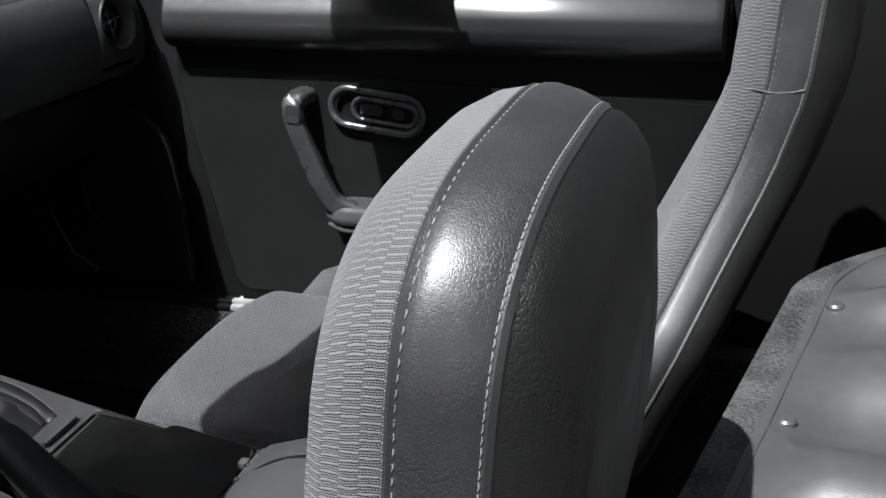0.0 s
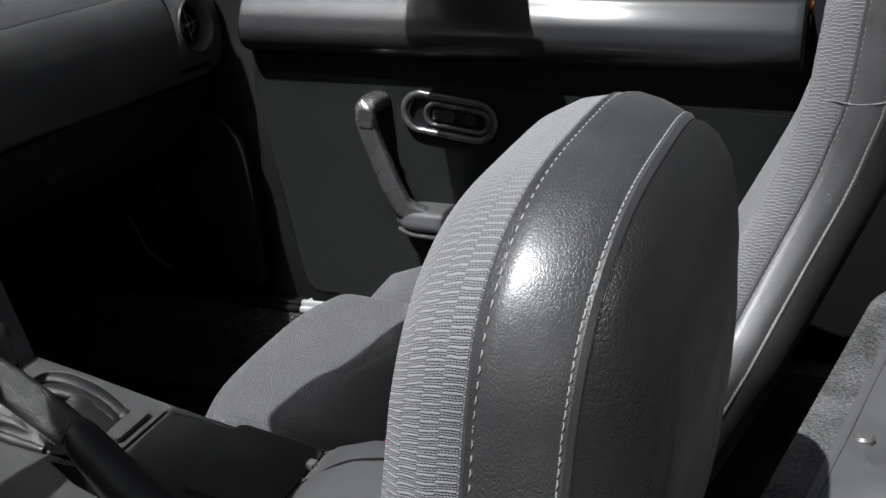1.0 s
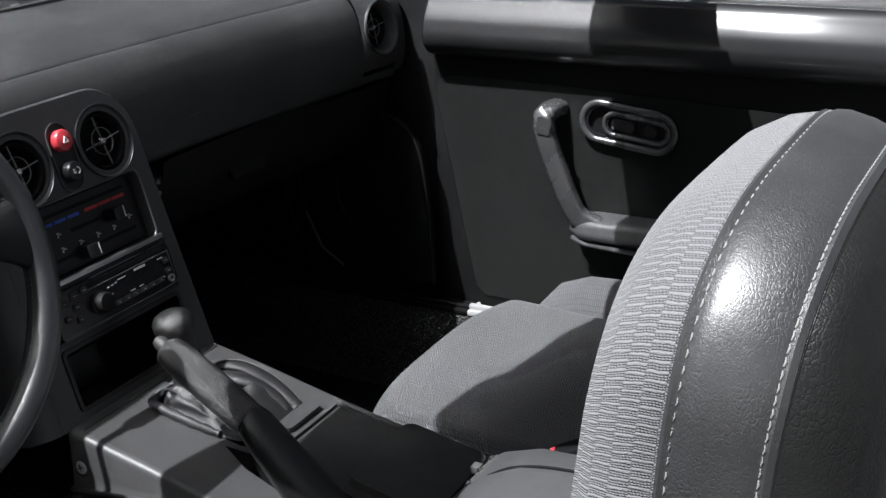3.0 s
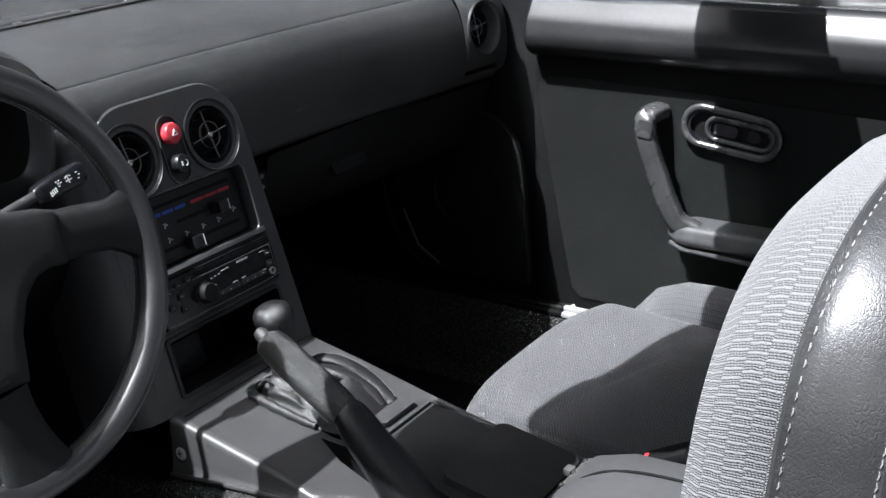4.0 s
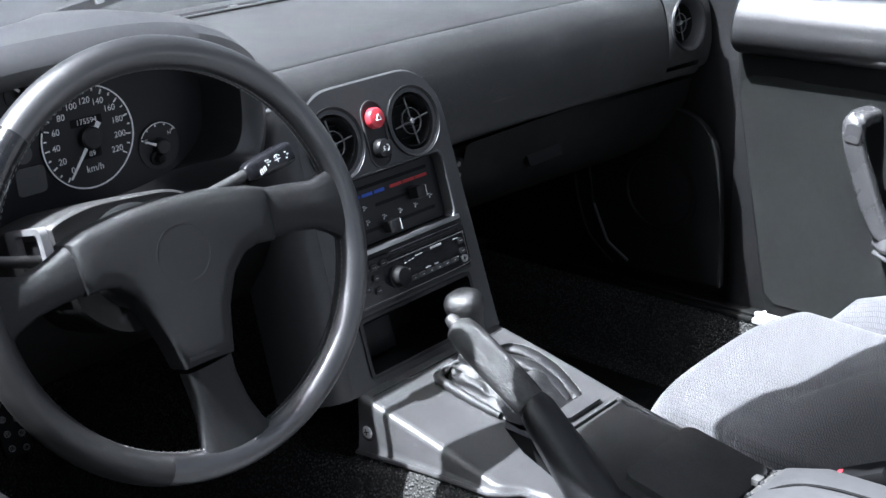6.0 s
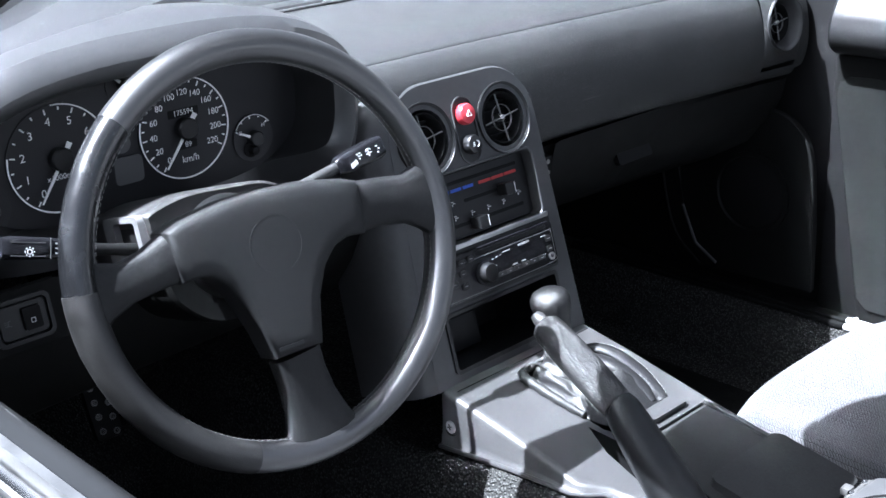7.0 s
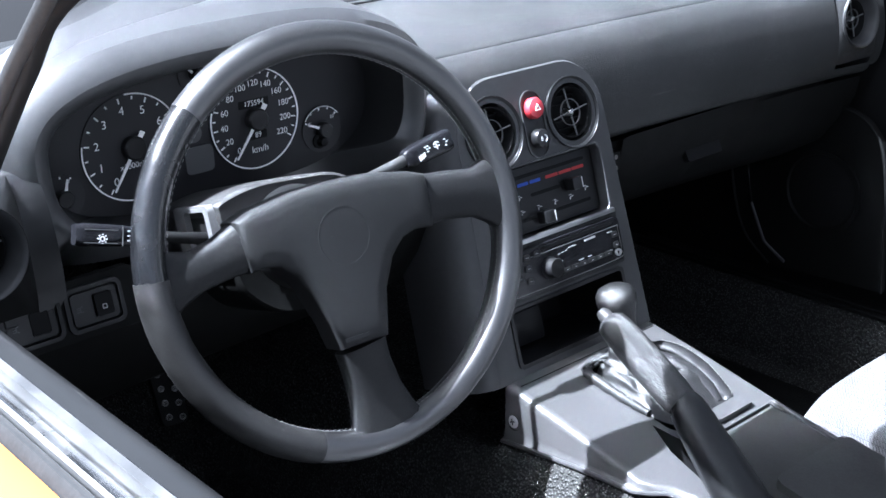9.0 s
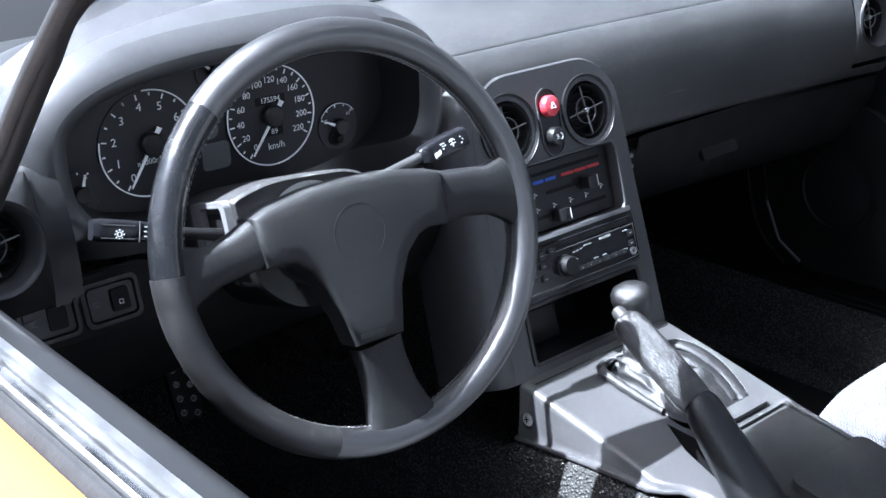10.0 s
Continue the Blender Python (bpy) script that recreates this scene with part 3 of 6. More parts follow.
part("passenger_pad", sweep_y(FACE, 0.104, 0.580, 28), M_DASH, dash, "rolled padded face")
part("driver_pad", sweep_y([(x - 0.040, z + 0.002) for x, z in FACE], -0.165, -0.100, 8), M_DASH, dash)
for y0, y1 in ((0.0925, 0.112), (-0.112, -0.0925)):
    part("shoulder_pad", sweep_y(FACE[:28], y0, y1, 3), M_DASH, dash)
part("middle_pad", sweep_y(FACE[:24] + [(-0.03, 0.822)], -0.104, 0.104, 10), M_DASH, dash)
# darker than the other pads: this end's shade is put into the material
part("outer_pad", sweep_y(FACE, -0.580, -0.555, 4), M_PLASTIC, dash)
for y0, y1 in ((0.663, 0.685),):
    part("end_cap", loft([[(x + dash_bow(y), y, z) for x, z in FACE] + [(-0.3, y, 0.727), (-0.3, y, 0.85)] for y in (y0 - 0.001, y1)], True, (True, True), False), M_DASH, dash)
dem = part("demister_strip", loft([[(-0.30 + dx + dash_bow(y) * 0.6, y, 0.8835 + dz) for y in [-0.6 + 1.2 * k / 20 for k in range(21)]] for dx, dz in ((-0.02, 0.0), (-0.018, 0.004), (0.0, 0.004), (0.003, 0.0))], False, uv=False), M_BLACK, dash, "black demister grille along the windscreen")
for k in range(12):
    y = -0.57 + 0.09 * k
    part("clip", block(-0.302 + dash_bow(y) * 0.6, -0.296 + dash_bow(y) * 0.6, y - 0.006, y + 0.006, 0.8872, 0.890, 0.001), M_ALU, dem, "small bright clip")
part("dash_core", block(-0.50, -0.11, -0.64, 0.64, 0.80, 0.855, 0.004), M_BLACK, dash, "black core under the dashboard skin")
part("demister_edge", tube([(-0.2965 + dash_bow(y) * 0.6, y, 0.8872) for y in [-0.6 + 1.2 * k / 20 for k in range(21)]], 0.0013, 6), M_ALU, dem, "thin bright edge")
# glovebox below the pad
LOW = [(-0.007, 0.7285), (-0.013, 0.700), (-0.03, 0.665), (-0.06, 0.625), (-0.13, 0.585), (-0.3, 0.56)]
# panels below the pad carry the footwell's shade in their near-black colour
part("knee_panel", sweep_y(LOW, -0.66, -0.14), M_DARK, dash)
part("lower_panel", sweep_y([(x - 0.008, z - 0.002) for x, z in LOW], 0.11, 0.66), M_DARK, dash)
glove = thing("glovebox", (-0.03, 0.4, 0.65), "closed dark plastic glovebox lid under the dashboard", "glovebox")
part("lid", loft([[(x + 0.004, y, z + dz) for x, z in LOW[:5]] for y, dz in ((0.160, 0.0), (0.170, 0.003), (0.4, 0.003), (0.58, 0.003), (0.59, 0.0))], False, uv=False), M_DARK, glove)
latchm = frame_of((-0.022, 0.335, 0.672), (0, 1, 0), (-0.5, 0, 1))
part("latch", slab(rounded(0.07, 0.018, 0.004), -0.002, 0.006), M_BLACK, glove, m=stands(glove).inverted() @ latchm)
brk = part("end_bracket", block(-0.022, -0.004, 0.136, 0.157, 0.690, 0.716, 0.003), M_DARK, dash, "small black bracket beside the glovebox")
for z in (0.696, 0.710):
    part("bracket_screw", lathe([(0.003, 0.0), (0.003, 0.001), (0.0001, 0.0016)], 14), M_STEEL, brk, "small bright screw", stands(brk).inverted() @ frame_of((-0.0038, 0.147, z), (0, 1, 0), (0, 0, 1)))

# ---- instrument hood and dials ----
CLY, CLZ = -0.364, 0.862
hood = thing("instrument_hood", (-0.03, CLY, 0.8), "dark grey arched hood round the dials", "instrument hood")


def arch(x, hw, up, down, grow=0.0, n=112, dy=0.0, dz=0.0, far=0.0):
    """A closed ring: a wide arch with a flatter foot."""
    pts = []
    for k in range(n):
        a = 2 * math.pi * k / n
        c, s = math.cos(a), math.sin(a)
        e = 2.0 / (2.7 if s > 0 else 3.4)
        y = math.copysign(abs(c) ** e, c) * (hw + (grow if c < 0 else min(grow, 0.022)))
        h = (up if s > 0 else down) + grow
        z = math.copysign(abs(s) ** e, s) * h
        xx = x if s > -0.45 or x < -0.062 else x + (-0.062 - x) * (lambda q: q * q * (3 - 2 * q))(min(1.0, 2.0 * (abs(s) - 0.45)))
        pts.append((xx - 0.02 * far, CLY + dy + 0.012 * far + y * (1 + 0.02 * far), CLZ + dz - 0.0045 * far + z * (1 + 0.02 * far)))
    return pts


HW, UP, DN = 0.184, 0.054, 0.082
hood_rings = [arch(-0.060, HW - 0.010, UP - 0.006, DN - 0.004, far=1.0), arch(-0.01, HW - 0.004, UP - 0.003, DN - 0.001, far=1.0), arch(0.006, HW, UP, DN, far=1.0), arch(0.015, HW, UP, DN, 0.006, far=1.0), arch(0.019, HW, UP, DN, 0.016, far=1.0),
              arch(0.015, HW, UP, DN, 0.027, far=1.0), arch(0.002, HW, UP, DN, 0.036, far=1.0), arch(-0.03, HW, UP, DN, 0.043, far=1.0), arch(-0.10, HW, UP - 0.004, DN, 0.043, far=1.0), arch(-0.18, HW - 0.01, UP - 0.022, DN, 0.04, far=1.0), arch(-0.26, HW - 0.03, UP - 0.045, DN, 0.03, far=1.0)]
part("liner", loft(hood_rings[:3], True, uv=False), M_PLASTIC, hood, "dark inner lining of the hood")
part("lip", loft(hood_rings[2:7], True, uv=False), M_HOOD, hood, "smooth rolled lip")
part("cowl", loft(hood_rings[6:], True, (False, True), False), M_HOOD, hood, "smooth vinyl hood top")

CM = frame_of((-0.068, CLY, CLZ), (0, 1, 0), (0, 0, 1))
cluster = thing("instrument_cluster", CM, "black instrument cluster with white ringed dials", "instrument cluster")
local("backing", slab([(p[1] - CLY, p[2] - CLZ) for p in arch(-0.07, HW - 0.008, UP - 0.005, DN, 0.0, far=1.0)], -0.008, 0.0, 0.001), M_DIAL, cluster)


def ring_band(r0, r1, z, cx, cy, a0=0.0, a1=360.0, n=64):
    bm = bmesh.new()
    full = a1 - a0 >= 360
    rows = []
    for k in range(n if full else n + 1):
        a = radians(a0 + (a1 - a0) * k / n)
        rows.append([bm.verts.new((cx + r * math.cos(a), cy + r * math.sin(a), zz)) for r, zz in ((r0, z), (r1, z), (r1, z - 0.001), (r0, z - 0.001))])
    for k in range(n):
        a, b = rows[k], rows[(k + 1) % len(rows)]
        for i in range(4):
            bm.faces.new((a[i], b[i], b[(i + 1) % 4], a[(i + 1) % 4]))
    return bm


def gauge(name, cx, cy, r, ring, marks, minor, needle, a_start, a_end, size, label, hub=0.011):
    """marks: words from the low end to the high end, clockwise between two angles."""
    g = part(name, lathe([(r, 0.0005), (r, 0.0015), (0.0001, 0.0015)], 48), M_DIAL, cluster, label, Matrix.Translation((cx, cy, 0)))
    if ring:
        local("dial_ring", ring_band(r * 0.972, r * 1.0, 0.003, 0, 0, *ring), M_WHITE, g, "thin white ring")
    for i, w in enumerate(marks):
        a = radians(a_start + (a_end - a_start) * i / max(1, len(marks) - 1))
        if w:
            writing(w, size, M_WHITE, g, Matrix.Translation((r * 0.70 * math.cos(a), r * 0.70 * math.sin(a), 0.0019)), "numeral")
    for i in range(minor):
        a = a_start + (a_end - a_start) * i / (minor - 1)
        long = 0.10 if i % 2 == 0 else 0.06
        t = block(-r * long / 2, r * long / 2, -0.0007, 0.0007, 0.0016, 0.0022, 0)
        local("tick", t, M_WHITE, g, m=Matrix.Rotation(radians(a), 4, "Z") @ Matrix.Translation((r * (0.94 - long / 2), 0, 0)))
    local("needle", slab([(-0.34 * r, -0.0026), (-0.34 * r, 0.0026), (-0.1 * r, 0.0020), (0.88 * r, 0.0008), (0.88 * r, -0.0008), (-0.1 * r, -0.0020)], 0.0065, 0.0075, 0.0003, 1), M_WHITE, g, "white needle", Matrix.Rotation(radians(needle), 4, "Z"))
    local("hub", lathe([(hub, 0.0015), (hub, 0.009), (hub * 0.85, 0.0105), (0.0001, 0.0108)], 32), M_PLASTIC, g)
    return g


speedo = gauge("speedometer", 0.055, -0.022, 0.0500, (163, 455), ["0", "20", "40", "60", "80", "100", "120", "140", "160", "180", "200", "220"], 23, 233, 234, -32, 0.0086, "speedometer dial up to 220 at rest")
tacho = gauge("tachometer", -0.076, -0.022, 0.0500, (168, 452), ["0", "1", "2", "3", "4", "5", "6", "7", "8"], 17, 236, 236, -36, 0.0108, "rev counter dial at rest")
for g, txt, dy, sz in ((speedo, "km/h", -0.031, 0.0095), (tacho, "x1000r/min", -0.017, 0.0075)):
    writing(txt, sz, M_WHITE, g, Matrix.Translation((0.003, dy, 0.0019)), "unit")
for g, txt, dx, dy in ((speedo, "175594", 0.0, 0.0155), (speedo, "89", 0.002, -0.0165)):
    w = 0.034 if len(txt) > 3 else 0.02
    local("counter_window", slab(rounded(w, 0.008, 0.001, dx, dy), 0.0016, 0.002, 0.0002, 1), M_BLACK, g)
    writing(txt, 0.0075, M_WHITE, g, Matrix.Translation((dx, dy, 0.0023)), "counter")
gauge("temperature_gauge", 0.133, -0.049, 0.024, (35, 150), ["C", "", "H"], 5, 155, 155, 40, 0.006, "small temperature gauge", 0.008)
gauge("fuel_gauge", -0.148, -0.053, 0.021, None, ["", "F"], 4, 75, 150, 60, 0.006, "small fuel gauge", 0.008)
gauge("oil_gauge", -0.005, 0.032, 0.017, None, ["0", "2"], 4, 140, 140, 60, 0.005, "small oil pressure gauge", 0.006)
local("warning_window", slab(rounded(0.030, 0.026, 0.005, -0.009, -0.049), 0.0005, 0.0015, 0.0004, 1), M_GREYPRINT, cluster, "smoky grey warning lamp window")
local("warning_lamp", lathe([(0.009, 0.0), (0.009, 0.0015), (0.0001, 0.002)], 24), M_GREYPRINT, cluster, "round grey warning lamp", Matrix.Translation((-0.013, -0.023, 0)))
local("trip_button", lathe([(0.008, 0.0), (0.008, 0.004), (0.005, 0.005), (0.004, 0.012), (0.0001, 0.013)], 20), M_BLACK, cluster, "", Matrix.Translation((0.128, -0.06, 0)))


# ---- round air vents ----
def vent(at, r, label, deep=0.0, wide=1.0):
    """A round eyeball vent; deep sinks the barrel into a wider funnel."""
    v = thing("air_vent", at, label, "air vent", "round air vents of the dashboard")
    w = r * wide
    local("bezel", hoop([(w * 1.31, -0.012 if deep else -0.004), (w * 1.31, -0.0008), (w * 1.285, 0.0012), (w * 1.25, 0.0008), (w * 1.17, -0.003), (r * 1.07, -0.010 - deep), (r * 1.0, -0.022 - deep)]), M_STACK if deep else M_PLASTIC, v, "satin grey funnel-shaped bezel" if deep else "dark funnel-shaped bezel")
    local("bezel_ring", hoop([(w * 1.322, -0.001), (w * 1.318, 0.0014), (w * 1.30, 0.0018), (w * 1.285, 0.0010)]), M_PLASTIC, v, "thin raised ring")
    local("throat", lathe([(r * 0.99, -0.022 - deep), (r * 0.9, -0.04 - deep), (0.0001, -0.041 - deep)], 36), M_BLACK, v)
    local("barrel", hoop([(r * 0.985, -0.016 - deep), (r * 0.975, -0.004 - deep), (r * 0.93, -0.002 - deep), (r * 0.89, -0.004 - deep), (r * 0.86, -0.018 - deep)]), M_BLACK, v)
    local("inner_ring", hoop([(r * 0.49, -0.0045 - deep), (r * 0.495, -0.003 - deep), (r * 0.48, -0.002 - deep), (r * 0.465, -0.003 - deep), (r * 0.47, -0.0045 - deep)]), M_LOUVRE, v)
    for a in (8, 98):
        local("spoke", block(-r * 0.90, r * 0.90, -0.0007, 0.0007, -0.0045 - deep, -0.0025 - deep, 0.0003), M_LOUVRE, v, "", Matrix.Rotation(radians(a), 4, "Z"))
    for k in (-2, -1, 1, 2):
        h = math.sqrt(max(0, 0.80 - (k * 0.30) ** 2)) * r
        local("louvre", block(-h, h, k * 0.30 * r - 0.0007, k * 0.30 * r + 0.0007, -0.028 - deep, -0.014 - deep, 0), M_BLACK, v)
    local("boss", lathe([(0.0045, -0.012 - deep), (0.0045, -0.003 - deep), (0.0028, -0.0005 - deep), (0.0001, -deep)], 16), M_CHROME, v, "small bright centre boss")
    return v


# ---- centre stack ----
SM = frame_of((0.006, 0, 0.785), (0, 1, 0), (-0.27, 0, 1))
stack = thing("centre_stack", SM, "dark grey centre stack with vents, switches and an open pocket", "centre stack")


def sv(z):
    """The stack's own height for a height in the car."""
    return (z - 0.785) / 0.9654


def stack_outline(grow=0.0):
    top, bot = sv(0.841) + grow, sv(0.528)
    pts = [(-0.122 - grow, bot), (0.122 + grow, bot), (0.115 + grow, sv(0.70))]
    for k in range(10):
        a = radians(10 * k)
        pts.append((0.052 + (0.060 + grow) * math.cos(a), top - 0.062 + 0.062 * math.sin(a)))
    pts += [(-x, y) for x, y in pts[:1:-1]]
    return pts


def unit_hole(z0, z1, w, r=0.008):
    return rounded(w, sv(z1) - sv(z0), r, 0, (sv(z0) + sv(z1)) / 2)


holes = [circle(0.033, -0.0605, 0, 36), circle(0.033, 0.0605, 0, 36), unit_hole(0.669, 0.744, 0.182), unit_hole(0.608, 0.664, 0.186, 0.003), unit_hole(0.540, 0.600, 0.178, 0.004)]
local("fascia", plate(stack_outline(), holes, -0.02, 0.0), M_STACK, stack, "satin dark grey fascia")
wing = lambda x: max(0.0, min(1.0, (-x - 0.03) / 0.07)) ** 0.8
local("surround", loft([[(x - e * wing(x), y, z) for x, y in stack_outline(g)] for g, e, z in ((0.0, 0.0, -0.0005), (0.002, 0.004, -0.0022), (0.004, 0.011, -0.007), (0.0055, 0.017, -0.015), (0.006, 0.021, -0.026), (0.006, 0.023, -0.045), (0.006, 0.023, -0.10))], True, uv=False), M_STACK, stack, "rounded side of the stack")
for y in (-0.0605, 0.0605):
    vent(SM @ Matrix.Translation((y, 0, 0.001)), 0.031, "round black eyeball vent in the centre stack")
local("switch_bezel", plate(rounded(0.033, 0.076, 0.0163, 0, -0.002, 8), [rounded(0.030, 0.073, 0.0149, 0, -0.002, 8)], 0.0002, 0.0020), M_STACK, stack, "thin raised pill-shaped switch frame")
local("switch_bed", slab(rounded(0.032, 0.075, 0.0158, 0, -0.002, 8), 0.0, 0.0006, 0), M_PLASTIC, stack)
hz = local("hazard_button", lathe([(0.0118, 0.0), (0.0118, 0.007), (0.0105, 0.0092), (0.006, 0.0105), (0.0001, 0.0108)], 32), M_RED, stack, "red round hazard button", Matrix.Translation((0, 0.0155, 0)))
for i in range(3):
    a, b = [Vector((0.0042 * math.cos(radians(90 + 120 * j)), 0.0042 * math.sin(radians(90 + 120 * j)) - 0.0004, 0.0109)) for j in (i, i + 1)]
    local("triangle_side", tube([a, b], 0.0006, 6), M_WHITE, hz)
lb = local("lamp_button", lathe([(0.0108, 0.0), (0.0108, 0.008), (0.0095, 0.0105), (0.005, 0.0115), (0.0001, 0.0118)], 32), M_PLASTIC, stack, "black round retractable headlamp button", Matrix.Translation((0, -0.0185, 0)))
local("lamp_symbol", ring_band(0.0030, 0.0038, 0.0122, 0.001, 0, -90, 90, 12), M_WHITE, lb)
for k in (-1, 0, 1):
    local("beam", block(-0.0045, -0.0018, k * 0.0018 - 0.0003, k * 0.0018 + 0.0003, 0.0117, 0.0122, 0), M_WHITE, lb)

# heater panel
zc = (sv(0.669) + sv(0.744)) / 2
climate = part("heater_panel", slab(rounded(0.178, 0.073, 0.006), -0.001, 0.0, 0.0005, 1), M_PLASTIC, stack, "recessed black heater panel with sliders", Matrix.Translation((0, zc, -0.012)))


def slot(x0, x1, y):
    local("slot", slab(rounded(x1 - x0, 0.004, 0.0018, (x0 + x1) / 2, y), 0.0, 0.0006, 0.0002, 1), M_BLACK, climate)


def slider(x, y):
    k = local("slider_knob", block(-0.0075, 0.0075, -0.007, 0.007, 0.0006, 0.016, 0.002), M_PLASTIC, climate, "", Matrix.Translation((x, y, 0)))
    local("pointer", block(0.0062, 0.0070, -0.0062, 0.0062, 0.0161, 0.0164, 0), M_WHITE, k, "white pointer line")


slot(-0.075, 0.075, 0.026), slot(-0.015, 0.04, 0.003), slot(-0.075, 0.075, -0.022)
for i in range(4):
    local("cold_mark", block(-0.070 + i * 0.019, -0.054 + i * 0.019, 0.0155, 0.0190, 0.0002, 0.0008, 0), M_BLUEPRINT, climate, "blue bar")
for i in range(3):
    local("warm_mark", block(0.012 + i * 0.021, 0.031 + i * 0.021, 0.0155, 0.0190, 0.0002, 0.0008, 0), M_REDPRINT, climate, "red bar")
slider(-0.068, 0.024), slider(0.045, 0.002), slider(-0.005, -0.024)
for x, y in ((0.064, 0.004), (0.071, -0.008), (0.045, -0.0125), (0.02, -0.0125), (-0.006, -0.0125), (-0.032, -0.0125), (-0.032, 0.004)):
    for dx, dy, w, h in ((-0.001, 0.0018, 0.0045, 0.0009), (0.001, -0.0002, 0.006, 0.0009), (-0.0015, -0.0022, 0.0012, 0.003)):
        local("symbol", block(x + dx - w / 2.4, x + dx + w / 2.4, y + dy - h / 3, y + dy + h / 3, 0.0002, 0.0007, 0), M_WHITE, climate)
local("divider", block(-0.094, 0.094, sv(0.6645), sv(0.6690) + 0.001, 0.0, 0.005, 0.0015), M_ALU, stack, "bright bar between heater and radio")
hf = rounded(0.184, sv(0.744) - sv(0.669) + 0.003, 0.009, 0, zc, 8)
local("heater_frame", loft([[(x + 0.0017 * math.cos(b) * (1 if x > 0 else -1), y + 0.0012 * math.cos(b) * (1 if y > zc else -1), 0.0004 + 0.0017 * math.sin(b)) for b in (2 * math.pi * n / 8 for n in range(8))] for x, y in hf + hf[:1]], True, uv=False), M_STACK, stack, "rounded edge of the heater recess")

# open pocket
z0, z1 = sv(0.540), sv(0.600)
rings = [[(x, y, z) for x, y in rounded(0.178 - 2 * i, sv(0.600) - sv(0.540) - 2 * i, 0.004, 0, (z0 + z1) / 2)] for z, i in ((-0.001, 0.0), (-0.11, 0.004))]
local("pocket", loft(rings, True, (False, True), False), M_PLASTIC, stack, "deep open storage pocket")
local("pocket_rim", plate(rounded(0.184, z1 - z0 + 0.006, 0.006, 0, (z0 + z1) / 2), [rounded(0.175, z1 - z0 - 0.003, 0.004, 0, (z0 + z1) / 2)], 0.0, 0.002), M_PLASTIC, stack)
local("pocket_hump", block(-0.05, 0.0, z0 + 0.004, z1 - 0.018, -0.108, -0.05, 0.004), M_PLASTIC, stack)

# radio
zr = (sv(0.608) + sv(0.664)) / 2
radio = thing("car_radio", SM @ Matrix.Translation((0, zr, 0)), "black single-slot car radio with a knurled knob", "car radio")
local("case", block(-0.091, 0.091, -0.027, 0.027, -0.06, 0.0015, 0.001), M_BLACK, radio)
local("trim_ring", plate(rounded(0.19, 0.060, 0.003), [rounded(0.181, 0.051, 0.002)], 0.0, 0.004), M_PLASTIC, radio)
face = local("faceplate", slab(rounded(0.180, 0.050, 0.006), 0.0015, 0.010, 0.0025), M_GLOSS, radio, "glossy black faceplate")
local("display", slab(rounded(0.085, 0.021, 0.002, 0.030, 0.004), 0.010, 0.0106, 0.0003, 1), M_GLOSS, face, "dark unlit display")
local("loading_slot", slab(rounded(0.115, 0.004, 0.0015, 0.022, 0.020), 0.010, 0.0104, 0.0002, 1), M_BLACK, face)
kn = local("volume_knob", lathe([(0.0125, 0.0), (0.0125, 0.002), (0.0112, 0.003), (0.0108, 0.011), (0.0098, 0.0122), (0.0001, 0.0124)], 36), M_BLACK, face, "round volume knob with a bright rim", Matrix.Translation((-0.028, -0.004, 0.010)))
local("knob_ring", lathe([(0.0128, 0.0), (0.0128, 0.0022), (0.0115, 0.0026)], 36), M_PLASTIC, kn)
for i in range(6):
    local("preset_key", slab(rounded(0.0115, 0.005, 0.001, -0.004 + i * 0.0135, -0.0125), 0.010, 0.0118, 0.0005, 1), M_PLASTIC, face)
    local("key_print", block(-0.005 + i * 0.0135, -0.003 + i * 0.0135, -0.0129, -0.0123, 0.0118, 0.0121, 0), M_SYMBOL, face)
for x, y in ((-0.06, 0.016), (-0.06, 0.004), (-0.06, -0.01), (-0.075, 0.012), (-0.075, -0.004), (-0.045, 0.017), (0.079, 0.006), (0.079, -0.006)):
    local("side_key", slab(rounded(0.009, 0.007, 0.002, x, y), 0.010, 0.012, 0.0006, 1), M_PLASTIC, face)
    local("key_print", block(x - 0.002, x + 0.002, y - 0.0003, y + 0.0003, 0.012, 0.0123, 0), M_SYMBOL, face)
local("face_edge", tube(smoothed([(-0.086, -0.0225, 0.0098), (0.0, -0.0232, 0.0098), (0.082, -0.0225, 0.0098), (0.0868, -0.015, 0.0098), (0.0872, 0.0, 0.0098), (0.0868, 0.016, 0.0098)], 4), 0.0006, 6), M_STEEL, face, "thin bright edge")
local("slot_edge", block(-0.085, 0.085, 0.0145, 0.0154, 0.0098, 0.0106, 0.0002), M_GREYPRINT, face, "thin grey edge")
for x, y, w in ((-0.012, 0.0075, 0.003), (-0.006, 0.0080, 0.003), (0.0, 0.0085, 0.003), (0.010, 0.0105, 0.012), (0.072, 0.0105, 0.008), (0.068, -0.0105, 0.006), (-0.010, -0.001, 0.004), (0.02, -0.0075, 0.008), (0.034, -0.0075, 0.006)):
    local("print_mark", block(x - w / 2, x + w / 2, y - 0.0005, y + 0.0005, 0.0106, 0.0110, 0), M_SYMBOL, face)
local("maker_mark", block(0.030, 0.048, 0.0105, 0.0128, 0.0101, 0.0109, 0), M_SYMBOL, face, "pale bar of unreadable lettering")
local("aux_socket", lathe([(0.0045, 0.0), (0.0045, 0.002), (0.0025, 0.002), (0.002, -0.001)], 20), M_ALU, face, "bright round socket", Matrix.Translation((0.080, -0.0155, 0.010)))

